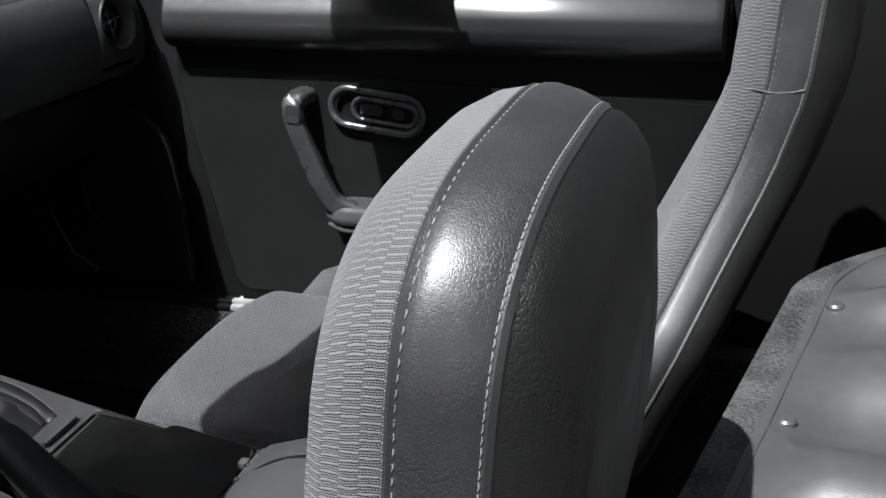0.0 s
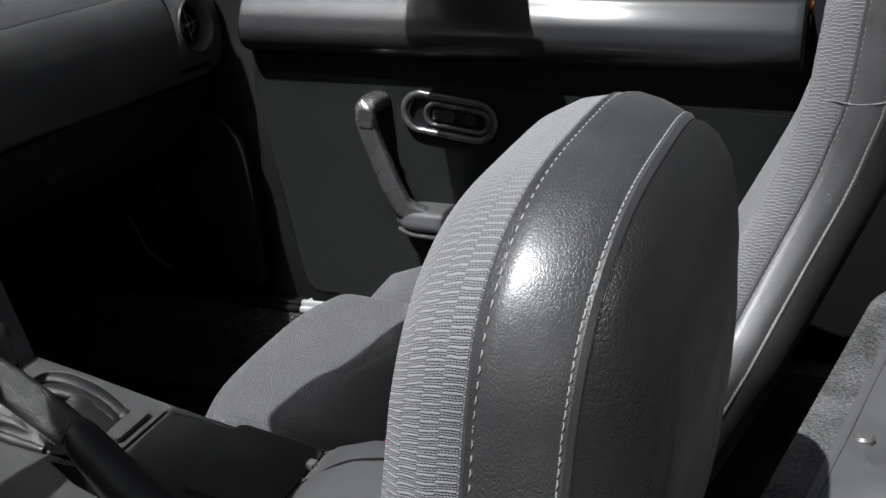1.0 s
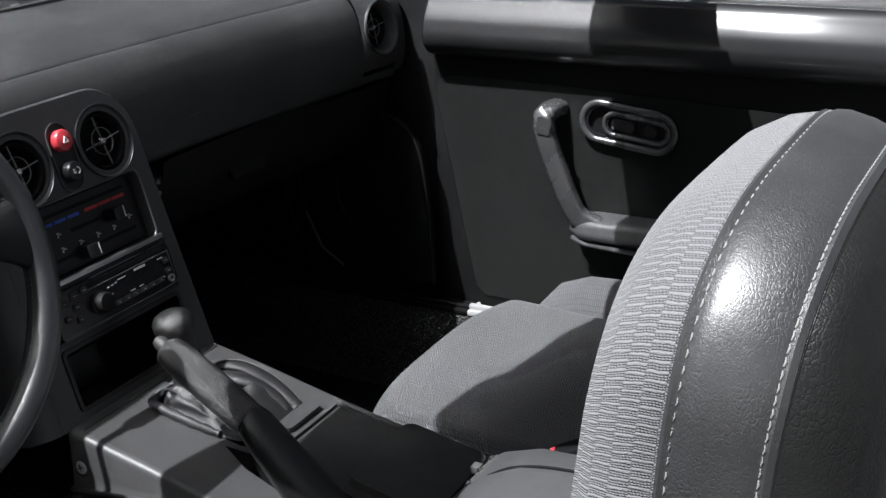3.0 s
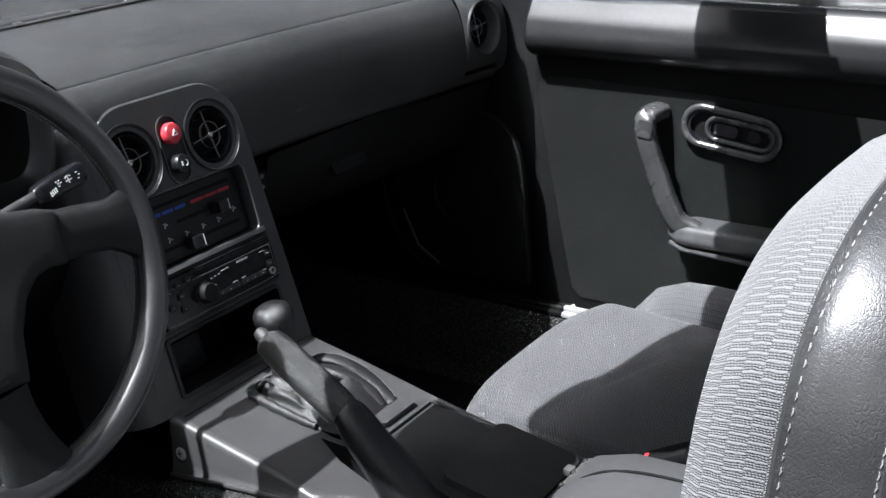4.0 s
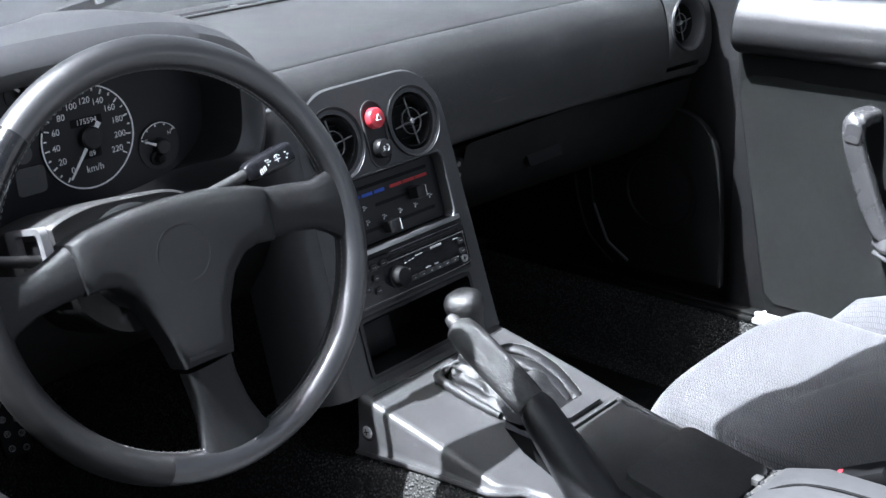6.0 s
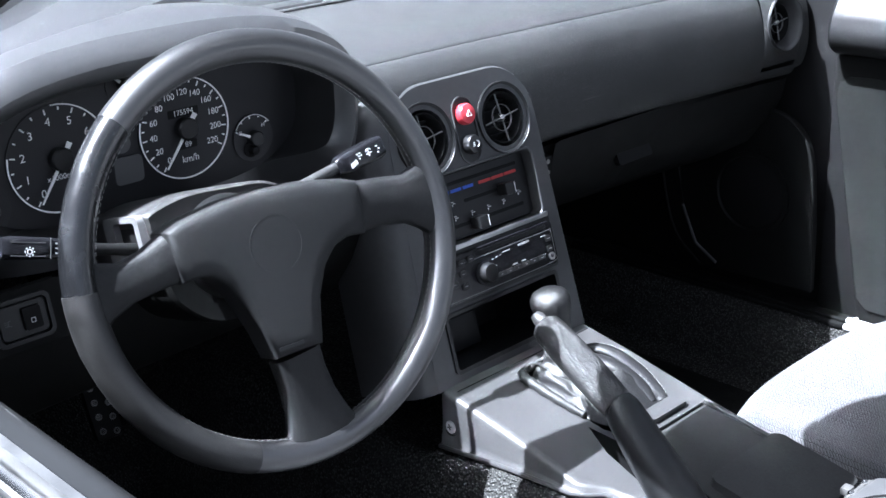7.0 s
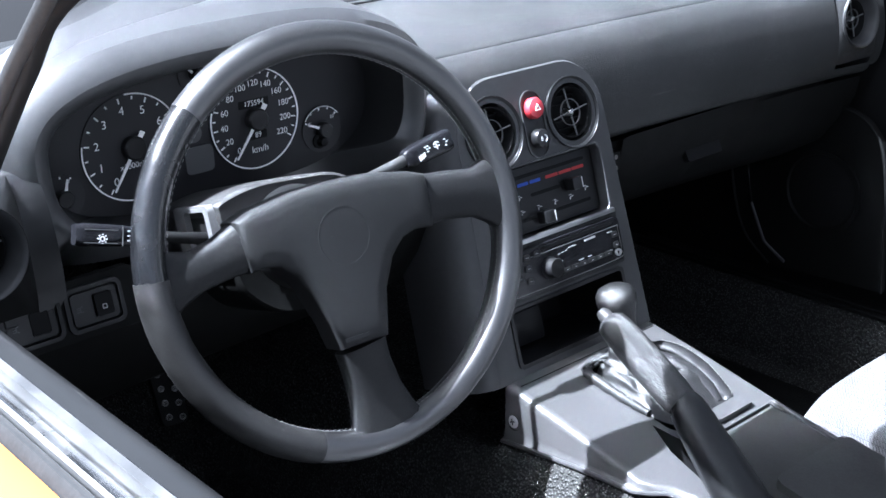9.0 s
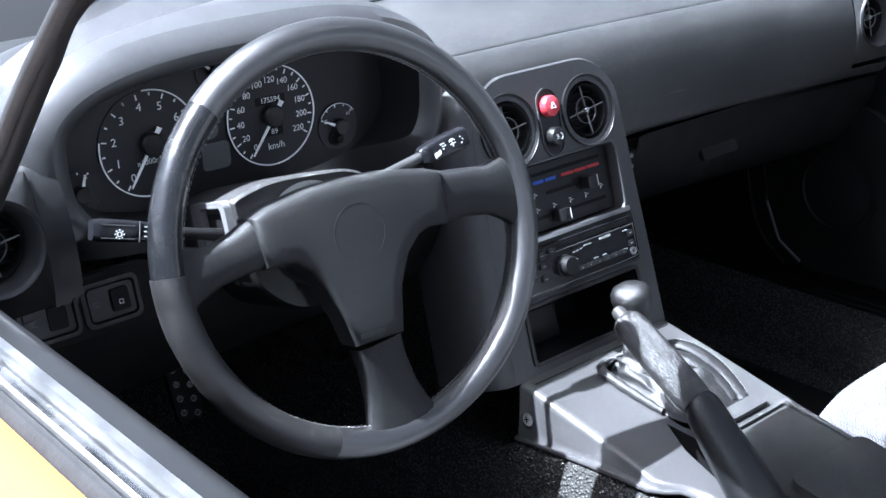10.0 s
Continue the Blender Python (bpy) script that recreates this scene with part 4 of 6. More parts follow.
# vents at both ends of the dashboard
FX = sorted((z, x) for x, z in FACE[13:43])
for y, vr, vx, vz in ((-0.627, 0.028, 0.020, 0.817), (0.622, 0.0285, 0.004, 0.808)):
    m = frame_of((vx + dash_bow(y), y, vz), (0.06 if y > 0 else -0.06, 1, 0), (-0.12, 0, 1))
    vent(m, vr, "round black eyeball vent in a grey funnel at the dashboard end", 0.012, 1.06)
    ya, yb = (0.580, 0.664) if y > 0 else (-0.664, -0.580)
    za, zb = FX[0][0], FX[-1][0]
    ring0, ring1, ring2 = [], [], []
    for k in range(64):
        a = 2 * math.pi * k / 64
        c, q = math.cos(a), math.sin(a)
        f = 1.0 / max(abs(c), abs(q))
        yy, zz = (ya + yb) / 2 + (yb - ya) / 2 * c * f, (za + zb) / 2 + (zb - za) / 2 * q * f
        ring0.append((np.interp(zz, [t[0] for t in FX], [t[1] for t in FX]) + dash_bow(yy), yy, zz))
        ring2.append(tuple(m @ Vector((vr * 1.06 * 1.31 * c, vr * 1.06 * 1.31 * q, -0.003))))
        mid = Vector(ring0[-1]).lerp(Vector(ring2[-1]), 0.5)
        ring1.append((mid.x + 0.0005, mid.y, mid.z))
    # driver's end takes the darker plastic, which puts its shade into the colour
    part("vent_pod", loft([ring0, ring1, ring2], True, uv=False), M_DASH if y > 0 else M_PLASTIC, dash, "swollen end of the dashboard round a vent")
    for piece in (FACE[:14], FACE[42:]):
        part("end_strip", sweep_y(piece, ya, yb, 6), M_DASH if y > 0 else M_PLASTIC, dash)

# switch panel below the near vent
swm = frame_of((0.012, -0.565, 0.737), (0.0, 1, 0), (-0.2, 0, 1))
swp = thing("switch_panel", swm, "black dashboard switch panel with two rocker switches", "switch panel")
local("panel", slab(rounded(0.150, 0.052, 0.008), -0.01, 0.003), M_DARK, swp)
for x, on in ((-0.023, 0), (0.0325, 1)):
    local("switch_frame", plate(rounded(0.052, 0.039, 0.007, x), [rounded(0.045, 0.032, 0.005, x)], 0.003, 0.0065), M_PLASTIC, swp, "raised rounded frame")
    local("switch_plate", plate(rounded(0.041, 0.028, 0.004, x), [rounded(0.0165, 0.020, 0.002, x + 0.007)], 0.002, 0.0052), M_PLASTIC, swp)
    k = local("rocker", slab(rounded(0.0155, 0.019, 0.002, x + 0.007), 0.001, 0.0085 if on else 0.006, 0.0015), M_BLACK, swp)
    local("symbol", ring_band(0.0022, 0.0029, 0.0057, x - 0.011, 0, 90, 270, 10), M_GREYPRINT, swp)
    for q in (-1, 0, 1):
        local("symbol", block(x - 0.0165, x - 0.0135, q * 0.0018 - 0.0003, q * 0.0018 + 0.0003, 0.0052, 0.0057, 0), M_GREYPRINT, swp)
    if on:
        local("symbol", plate(rounded(0.0042, 0.0042, 0.0008, x + 0.007, -0.002), [rounded(0.0028, 0.0028, 0.0004, x + 0.007, -0.002)], 0.0084, 0.0089), M_SYMBOL, swp, "small white square")

# ---- steering wheel ----
WT, WY = radians(16), radians(4)
WC = Vector((0.149, -0.365, 0.783))
WM = frame_of(WC, (math.sin(WY), math.cos(WY), 0), (-math.sin(WT), 0, math.cos(WT)))
wheel = thing("steering_wheel", WM, "black leather three-spoke steering wheel with pale stitching", "steering wheel")
R0, RT = 0.1705, 0.0136
rim_rings = []
for k in range(96):
    a = 2 * math.pi * k / 96
    rr = RT * (1 + 0.05 * math.cos(3 * (a + 0.5)))
    rim_rings.append([((R0 + rr * math.cos(b)) * math.cos(a), (R0 + rr * math.cos(b)) * math.sin(a), rr * 1.08 * math.sin(b)) for b in (2 * math.pi * j / 16 for j in range(16))])
cut = [round(96 * a / 360) for a in (132, 175, 249)]
rim = local("rim", loft(rim_rings[cut[2]:] + rim_rings[:cut[0] + 1], True, uv=False), M_RIM, wheel, "leather-wrapped rim worn shiny")
# shadow across the left of the rim, put into a smoother, uncoated material
local("rim_shaded", loft(rim_rings[cut[0]:cut[1] + 1], True, uv=False), M_RIMSMOOTH, wheel, "glossy stretch of the rim with a shadow put into its material")
swell = [[tuple(Vector(q) + (Vector(q) - Vector((R0 * math.cos(2 * math.pi * k / 96), R0 * math.sin(2 * math.pi * k / 96), 0))) * (0.055 if k < cut[1] + 5 else 0.02)) for q in rim_rings[k]] for k in range(cut[1], cut[2] + 1)]
local("rim_worn", loft(swell, True, (True, True), uv=False), M_RIMWORN, wheel, "stretch of the rim worn pale and dull")
for z in (0.0035, -0.0025):
    pth = [((R0 - RT * 1.0) * math.cos(2 * math.pi * k / 160), (R0 - RT * 1.0) * math.sin(2 * math.pi * k / 160), z) for k in range(161)]
    local("stitching", stitches(pth, lambda p: -Vector((p.x, p.y, 0)).normalized(), 0.0034, 0.002, 0.00032), M_STITCH, rim, "pale thread stitches")
PAD = [(-0.100, 0.040), (-0.085, 0.0455), (-0.044, 0.052), (-0.009, 0.0535), (0.030, 0.052), (0.066, 0.0455), (0.082, 0.040), (0.083, 0.018), (0.080, -0.006), (0.062, -0.004), (0.048, -0.008), (0.034, -0.021), (0.022, -0.045),
       (0.014, -0.084), (-0.032, -0.084), (-0.038, -0.060), (-0.048, -0.034), (-0.058, -0.014), (-0.070, -0.003), (-0.082, -0.001), (-0.096, -0.002), (-0.1, 0.018)]
pb = slab(PAD, -0.012, 0.0135, 0)
for th, dp in ((0.0008, 0.0022), (0.0022, 0.0024), (0.004, 0.0014), (0.007, 0.0006)):
    face_ = max((f for f in pb.faces if f.normal.z > 0.9), key=lambda f: f.calc_area())
    bmesh.ops.inset_region(pb, faces=[face_], thickness=th, depth=dp, use_even_offset=True)
pad = local("hub_pad", pb, M_HUB, wheel, "smooth black Y-shaped hub pad")
local("emblem_ring", ring_band(0.0236, 0.0241, 0.0204, -0.010, 0.008), M_HUB, pad, "faint moulded emblem circle")
local("emblem_bar", slab(rounded(0.026, 0.0016, 0.0007, -0.010, 0.009), 0.0199, 0.0203, 0.0001, 1), M_HUB, pad)
local("pad_mark", block(-0.03, -0.006, -0.0775, -0.0745, 0.0198, 0.0204, 0), M_PLASTIC, pad)


def spoke(label, pts, widths, thick, depth):
    rings = []
    p = [Vector((x, y, 0)) for x, y in pts]
    for i, q in enumerate(p):
        d = (p[min(i + 1, len(p) - 1)] - p[max(i - 1, 0)]).normalized()
        s = Vector((-d.y, d.x, 0))
        rings.append([q + s * (widths[i] / 2) * math.copysign(abs(math.cos(b)) ** 0.6, math.cos(b)) + Vector((0, 0, depth[i] + thick[i] * math.copysign(abs(math.sin(b)) ** 0.7, math.sin(b)))) for b in (2 * math.pi * j / 16 for j in range(16))])
    return local("spoke", loft(rings, True, (True, True), False), M_SPOKE, wheel, label)


spoke("", [(-0.096, 0.019), (-0.115, 0.014), (-0.136, 0.010), (-0.153, 0.008), (-0.169, 0.008)], [0.042, 0.035, 0.034, 0.046, 0.080], [0.013, 0.012, 0.011, 0.011, 0.010], [0.004, 0.003, 0.001, 0, 0])
spoke("", [(0.081, 0.017), (0.105, 0.016), (0.135, 0.012), (0.153, 0.010), (0.168, 0.008)], [0.045, 0.043, 0.044, 0.060, 0.082], [0.013, 0.012, 0.011, 0.011, 0.010], [0.004, 0.003, 0.001, 0, 0])
spoke("", [(-0.009, -0.086), (-0.007, -0.105), (-0.003, -0.13), (0.0, -0.150), (0.001, -0.168)], [0.046, 0.045, 0.050, 0.062, 0.086], [0.013, 0.012, 0.011, 0.011, 0.010], [0.004, 0.003, 0.001, 0, 0])
local("boss", lathe([(0.044, -0.066), (0.046, -0.060), (0.044, -0.044), (0.040, -0.030), (0.040, -0.012), (0.0001, -0.012)], 48, -0.010, 0.008), M_PLASTIC, wheel, "dark boss behind the pad")

# column shroud with stalks
col = thing("steering_column", WM @ Matrix.Translation((0, 0, -0.10)), "dark grey steering column shroud with two stalks", "steering column")
SH = [(p.x, p.y) for p in smoothed([(-0.074, 0.0, 0), (-0.075, 0.030, 0), (-0.076, 0.045, 0), (-0.072, 0.053, 0), (-0.035, 0.0605, 0), (0.010, 0.0585, 0), (0.040, 0.0555, 0), (0.060, 0.047, 0), (0.066, 0.036, 0), (0.050, 0.006, 0), (0.040, -0.034, 0), (0.026, -0.050, 0), (-0.008, -0.058, 0), (-0.040, -0.052, 0), (-0.066, -0.028, 0), (-0.074, 0.0, 0)], 4)][:-1]
# lower half is near-black: the shade on it is put into its colour
for label, mat_, half_ in (("matt grey upper shroud", M_SHROUD, [q for q in SH if q[1] > -0.0005]), ("dusty lower shroud, its shade put into a near-black colour", M_DARK, [q for q in SH if q[1] < 0.0005])):
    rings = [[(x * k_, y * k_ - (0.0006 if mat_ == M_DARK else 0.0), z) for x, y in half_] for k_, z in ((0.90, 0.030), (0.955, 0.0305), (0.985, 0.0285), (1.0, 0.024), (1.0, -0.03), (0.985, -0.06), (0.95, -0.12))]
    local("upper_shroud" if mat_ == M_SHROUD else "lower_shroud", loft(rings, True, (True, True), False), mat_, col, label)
# side plate with the slot of the lamp stalk
spm = frame_of((-0.0805, 0, 0), (0, 0, 1), (0, 1, 0))
# sunlight on the plate is put into a colour paler than the shroud
sp = local("side_plate", plate(rounded(0.074, 0.050, 0.006, -0.010, 0.027), [rounded(0.044, 0.034, 0.004, -0.004, 0.030)], -0.008, 0.0015), M_PLATE, col, "side plate with sunlight put into its pale grey, round a black-backed slot", spm)
# black sheet gives the unlit hollow behind the slot
local("slot", slab(rounded(0.046, 0.036, 0.004, -0.004, 0.030), -0.0075, -0.0045, 0), M_BLACK, sp)
for sgn, x0, y0, tilt, ln in ((-1, 0.070, 0.021, -15.6, 0.0185), (1, 0.060, 0.032, 10.6, 0.032)):
    m = Matrix.Translation((sgn * x0, y0, 0.0)) @ Matrix.Rotation(radians(0 if sgn > 0 else 180), 4, "Z") @ Matrix.Rotation(radians(tilt), 4, "Z")
    st = thing("stalk", stands(col) @ m, "black column stalk with white symbols", "stalk", "column stalks")
    local("rod", tube([(0, 0, 0), (0.03, 0, 0), (0.058 + ln, 0, 0)], [0.006, 0.005, 0.0055], 14, 0.8), M_BLACK if sgn < 0 else M_CONSOLE, st)
    fat = 1.0 if sgn > 0 else 0.86
    hd = local("head", loft([[(x + ln, w * a, h * b) for a, b in rounded(2, 2, 0.5)] for x, w, h in [(x_, w_ * fat, h_ * fat) for x_, w_, h_ in ((0.048, 0.007, 0.006), (0.053, 0.0092, 0.0085), (0.07, 0.0105, 0.009), (0.098, 0.0112, 0.009), (0.104, 0.0098, 0.0078))]], True, (True, True), False), M_GLOSS, st, "glossy black head")
    zz = 0.0091 * fat
    if sgn > 0:
        for k in range(4):
            local("symbol", block(0.0920 + 0.0022 * k, 0.0928 + 0.0022 * k, -0.0065 + 0.0006 * k, -0.0015 + 0.0004 * k, zz - 0.0006, zz + 0.0004, 0), M_WHITE, hd, "white wiper symbol")
        local("symbol", ring_band(0.0030, 0.0038, zz + 0.0003, 0.1155, 0.001, 20, 160, 10), M_WHITE, hd)
        local("symbol", block(0.1120, 0.1190, -0.0005, 0.0003, zz - 0.0004, zz + 0.0003, 0), M_WHITE, hd)
        local("symbol", block(0.1148, 0.1156, -0.003, 0.004, zz - 0.0004, zz + 0.0003, 0), M_WHITE, hd)
        for x, yy in ((0.074, 0.004), (0.077, 0.004), (0.0755, 0.0015), (0.0785, 0.0015), (0.0755, -0.001), (0.098, 0.003), (0.100, 0.0), (0.098, -0.003)):
            local("symbol", block(x + 0.0271, x + 0.0289, yy - 0.0005, yy + 0.0005, zz - 0.0004, zz + 0.0003, 0), M_WHITE, hd)
    else:
        cx = 0.101
        local("symbol", ring_band(0.0016, 0.0023, zz + 0.0003, cx, 0.003, 0, 360, 12), M_WHITE, hd, "white lamp symbol")
        for k in range(8):
            a = 2 * math.pi * k / 8
            local("symbol", block(cx + 0.0036 * math.cos(a) - 0.0005, cx + 0.0036 * math.cos(a) + 0.0005, 0.003 + 0.0036 * math.sin(a) - 0.0005, 0.003 + 0.0036 * math.sin(a) + 0.0005, zz - 0.0004, zz + 0.0003, 0), M_WHITE, hd)
        for yy in (-0.0045, 0.0065):
            local("groove", block(0.088, 0.116, yy - 0.0004, yy + 0.0004, zz - 0.0004, zz + 0.0002, 0), M_GREYPRINT, hd)
        local("collar_line", block(0.0835, 0.0843, -0.009, 0.009, zz - 0.0004, zz + 0.0002, 0), M_GREYPRINT, hd)
        for yy in (-0.004, 0.0, 0.004):
            local("symbol", block(0.0755, 0.080, yy - 0.0006, yy + 0.0006, zz - 0.0010, zz + 0.0002, 0), M_SYMBOL, hd)
local("ignition_barrel", lathe([(0.016, 0.0), (0.016, 0.03), (0.017, 0.034), (0.012, 0.034), (0.012, 0.028), (0.0001, 0.028)], 28), M_PLASTIC, col, "bright ignition barrel", frame_of((0.07, -0.02, 0.0), (0, 0, 1), (0, 1, 0)))

# ---- centre console ----


def con_top(x):
    return 0.529 - 0.19 * (x - 0.075)


console = thing("centre_console", (0.3, 0, 0.46), "grey plastic centre console with a rubber tray mat", "centre console")
OPEN = rounded(0.128, 0.100, 0.012, 0.170, 0.024)
bm = bmesh.new()
outer = [(0.074, -0.106), (0.15, -0.106), (0.22, -0.107), (0.262, -0.108), (0.275, -0.099), (0.287, -0.088), (0.308, -0.080), (0.345, -0.089), (0.40, -0.104), (0.46, -0.106), (0.46, 0.108), (0.3, 0.112), (0.15, 0.118), (0.074, 0.118)]
WELL = [(0.212, -0.036), (0.251, -0.054), (0.297, -0.063), (0.34, -0.078), (0.40, -0.094), (0.445, -0.095), (0.445, -0.034), (0.33, -0.030), (0.25, -0.029)]
loops = [[bm.verts.new((x, y, con_top(x))) for x, y in o] for o in (outer, OPEN, WELL)]
es = []
for lp in loops:
    es += [bm.edges.new((lp[i], lp[(i + 1) % len(lp)])) for i in range(len(lp))]
bmesh.ops.triangle_fill(bm, use_beauty=True, use_dissolve=False, edges=es)
part("top", bm, M_CONSOLE, console, "scratched grey top")
side = [(0.074, -0.113, 0.464), (0.12, -0.113, 0.470), (0.18, -0.113, 0.477), (0.24, -0.114, 0.4825), (0.262, -0.115, 0.4845), (0.275, -0.106, 0.484), (0.287, -0.094, 0.484), (0.308, -0.085, 0.481), (0.33, -0.090, 0.476)]
rings = []
for x, y, zb in side:
    zt = con_top(x)
    zb = min(zb, zt - 0.001)
    tall = max(0.2, min(1.0, (zt - zb) / 0.022))
    rings.append([(x, y + 0.007, zt), (x, y + 0.0035, zt - 0.0006 * tall), (x, y + 0.0008, zt - 0.0020 * tall), (x, y - 0.0012, zt - 0.0045 * tall), (x, y - 0.0024, zt - 0.0080 * tall), (x, y - 0.0045, zb + 0.25 * (zt - zb)), (x, y - 0.006, zb + 0.004 * (zt - zb > 0.01)), (x, y - 0.010, zb)])
part("side", loft(rings, False, uv=False), M_CONSOLE, console, "sloping grey side with a turned-out flange")
part("flange", tube([(x, y - 0.0095, z) for x, y, z in side], 0.0026, 8), M_CONSOLE, console)
part("front_wall", block(0.070, 0.0745, -0.113, 0.118, 0.44, 0.527, 0.001), M_CONSOLE, console)
part("far_side", loft([[(x, 0.118 - 0.02 * (x - 0.074) / 0.4, con_top(x)), (x, 0.122, con_top(x) - 0.006), (x, 0.128, 0.44)] for x in (0.074, 0.2, 0.3, 0.46)], False, uv=False), M_CONSOLE, console)
part("near_side_rear", loft([[(x, y, con_top(x)), (x, y - 0.004, con_top(x) - 0.004), (x, y - 0.008, 0.40)] for x, y in ((0.33, -0.0895), (0.345, -0.0925), (0.40, -0.1045), (0.46, -0.1065))], False, uv=False), M_CONSOLE, console)
part("well", loft([[(x, y, con_top(x) + 0.0002 - d) for x, y in WELL] for d in (0.0, 0.06)], True, (False, True), False), M_BLACK, console)
part("opening", loft([[(x, y, con_top(x) + 0.0002 - d) for x, y in OPEN] for d in (0.0, 0.04)], True, (False, True), False), M_BLACK, console)
scm = frame_of((0.087, -0.1155, 0.490), (1, 0, 0), (0, 0.12, 1))
sc = part("screw", lathe([(0.0075, 0.0), (0.0075, 0.0015), (0.006, 0.003), (0.0001, 0.0036)], 24), M_SCREW, console, "bright cross-head screw", stands(console).inverted() @ scm)
part("screw_cup", lathe([(0.0105, 0.0), (0.0105, 0.0012), (0.008, 0.0006)], 24), M_BLACK, console, "", stands(console).inverted() @ scm)
for a in (0, 90):
    local("cross_slot", block(-0.0035, 0.0035, -0.0006, 0.0006, 0.0034, 0.0039, 0), M_BLACK, sc, "", Matrix.Rotation(radians(a + 20), 4, "Z"))
part("front_seam", tube([(0.086, y, con_top(0.086) + 0.0002) for y in (-0.104, 0.0, 0.114)], 0.0007, 6), M_BLACK, console, "thin dark seam across the front")
# tray: an ashtray lid, then the mat
tm = frame_of((0.247, 0.052, con_top(0.247)), (1, 0, -0.19), (0, 1, 0))
lid = part("ashtray_lid", slab(rounded(0.030, 0.098, 0.004, 0, -0.002), 0.0005, 0.004, 0.0015), M_CONSOLE, console, "flat ashtray lid with a raised grip", stands(console).inverted() @ tm)
local("grip", slab(rounded(0.011, 0.060, 0.004, 0.002, -0.004), 0.004, 0.0105, 0.003), M_CONSOLE, lid)
mat_o = [(0.268, -0.002), (0.268, 0.096), (0.30, 0.100), (0.452, 0.097), (0.452, -0.030), (0.38, -0.033), (0.30, -0.020)]
matm = frame_of((0, 0, con_top(0)), (1, 0, -0.19), (0, 1, 0))
part("tray_mat", slab([(x * 1.018, y) for x, y in mat_o], 0.0008, 0.0035, 0.001), M_MAT, console, "dark rubber tray mat", stands(console).inverted() @ matm)
part("tray_lip", tube([(0.262, 0.103, con_top(0.262) + 0.003), (0.34, 0.104, con_top(0.34) + 0.003), (0.452, 0.102, con_top(0.452) + 0.003)], 0.004, 8), M_CONSOLE, console)

part("tray_pad", slab([(x, y) for x, y in rounded(0.100, 0.125, 0.012, 0.402, 0.046)], 0.003, 0.013, 0.005, 3), M_RUBBER, console, "raised dark pad at the back of the tray", stands(console).inverted() @ matm)

# bin with a rounded lid behind the tray
cbin = thing("console_bin", (0.6, 0, 0.45), "light grey console bin with a rounded lid", "storage bin")
bx = []
for x, zt, w in ((0.452, 0.462, 0.085), (0.458, 0.482, 0.092), (0.475, 0.497, 0.098), (0.51, 0.506, 0.104), (0.60, 0.508, 0.108), (0.80, 0.505, 0.108)):
    bx.append([(x, y * w, 0.40 if abs(z) > 1 else zt - 0.02 * z) for y, z in ((-1.05, 2), (-1.03, 1), (-0.98, 0.35), (-0.85, 0.05), (-0.4, 0), (0, -0.08), (0.4, 0), (0.85, 0.05), (0.98, 0.35), (1.03, 1), (1.05, 2))])
part("lid", loft(bx, False, uv=False), M_TOP, cbin, "smooth pale grey lid")
part("seam", tube(smoothed([(0.465, 0.018, 0.4905), (0.51, 0.05, 0.5065), (0.60, 0.062, 0.509), (0.8, 0.062, 0.507)], 6), 0.0012, 6), M_BLACK, cbin, "dark parting line")

# belt buckles beside the bin
def buckle(x, y, z, turn, label):
    b = thing("belt_buckle", pose(x, y, z, 0, -25, turn), label, "seat belt buckle", "belt buckles by the console")
    local("body", block(-0.025, 0.025, -0.014, 0.014, -0.009, 0.009, 0.005), M_BLACK, b)
    local("release", block(-0.0245, -0.019, -0.005, 0.005, 0.006, 0.0102, 0.001), M_RED, b, "red release button")
    local("stalk", tube([(-0.02, 0, 0), (-0.09, 0, -0.03), (-0.13, 0, -0.09)], [0.006, 0.006, 0.006], 8), M_BLACK, b)


buckle(0.535, 0.128, 0.487, 12, "black belt buckle with a red button, lying by the bin")
hg = thing("bin_hinge", (0.462, 0.06, 0.48), "worn chrome hinge between the tray and the console bin", "hinge")
part("pin", tube([(0.4655, 0.022, 0.4885), (0.4655, 0.078, 0.4878)], 0.0026, 12), M_STEEL, hg, "hinge pin")
for y in (0.024, 0.050, 0.076):
    part("knuckle", lathe([(0.0001, -0.0044), (0.0030, -0.0034), (0.0044, 0.0), (0.0030, 0.0034), (0.0001, 0.0044)], 20), M_CHROME, hg, "round bright hinge knuckle", stands(hg).inverted() @ pose(0.4655, y, 0.4890, 90, 0, 0))
    part("leaf", slab(rounded(0.012, 0.010, 0.003, 0.006, y), 0.0, 0.0012, 0.0005), M_STEEL, hg, "dull hinge leaf", stands(hg).inverted() @ pose(0.464, 0, 0.4890, 0, -24, 0))
ch = thing("chrome_catch", (0.46, 0.02, 0.47), "worn chrome catch on the front of the bin", "catch")
part("knuckle", block(0.450, 0.460, 0.056, 0.068, 0.480, 0.488, 0.002), M_STEEL, ch)

# ---- gear lever ----
gear = thing("gear_lever", (0.155, 0.022, 0.50), "gear lever with a leather knob and creased boot", "gear lever")
KX, KY = 0.120, 0.012
part("stick", tube([(0.140, 0.02, 0.50), (0.127, 0.015, 0.56), (KX, KY, 0.585)], [0.012, 0.010, 0.010], 14), M_BLACK, gear)
knob = lathe([(0.0120, -0.036), (0.0158, -0.032), (0.0172, -0.022), (0.0182, -0.012), (0.0205, -0.001), (0.0224, 0.007), (0.0222, 0.0135), (0.0190, 0.0195), (0.0125, 0.0232), (0.006, 0.0243), (0.0001, 0.0246)], 44)
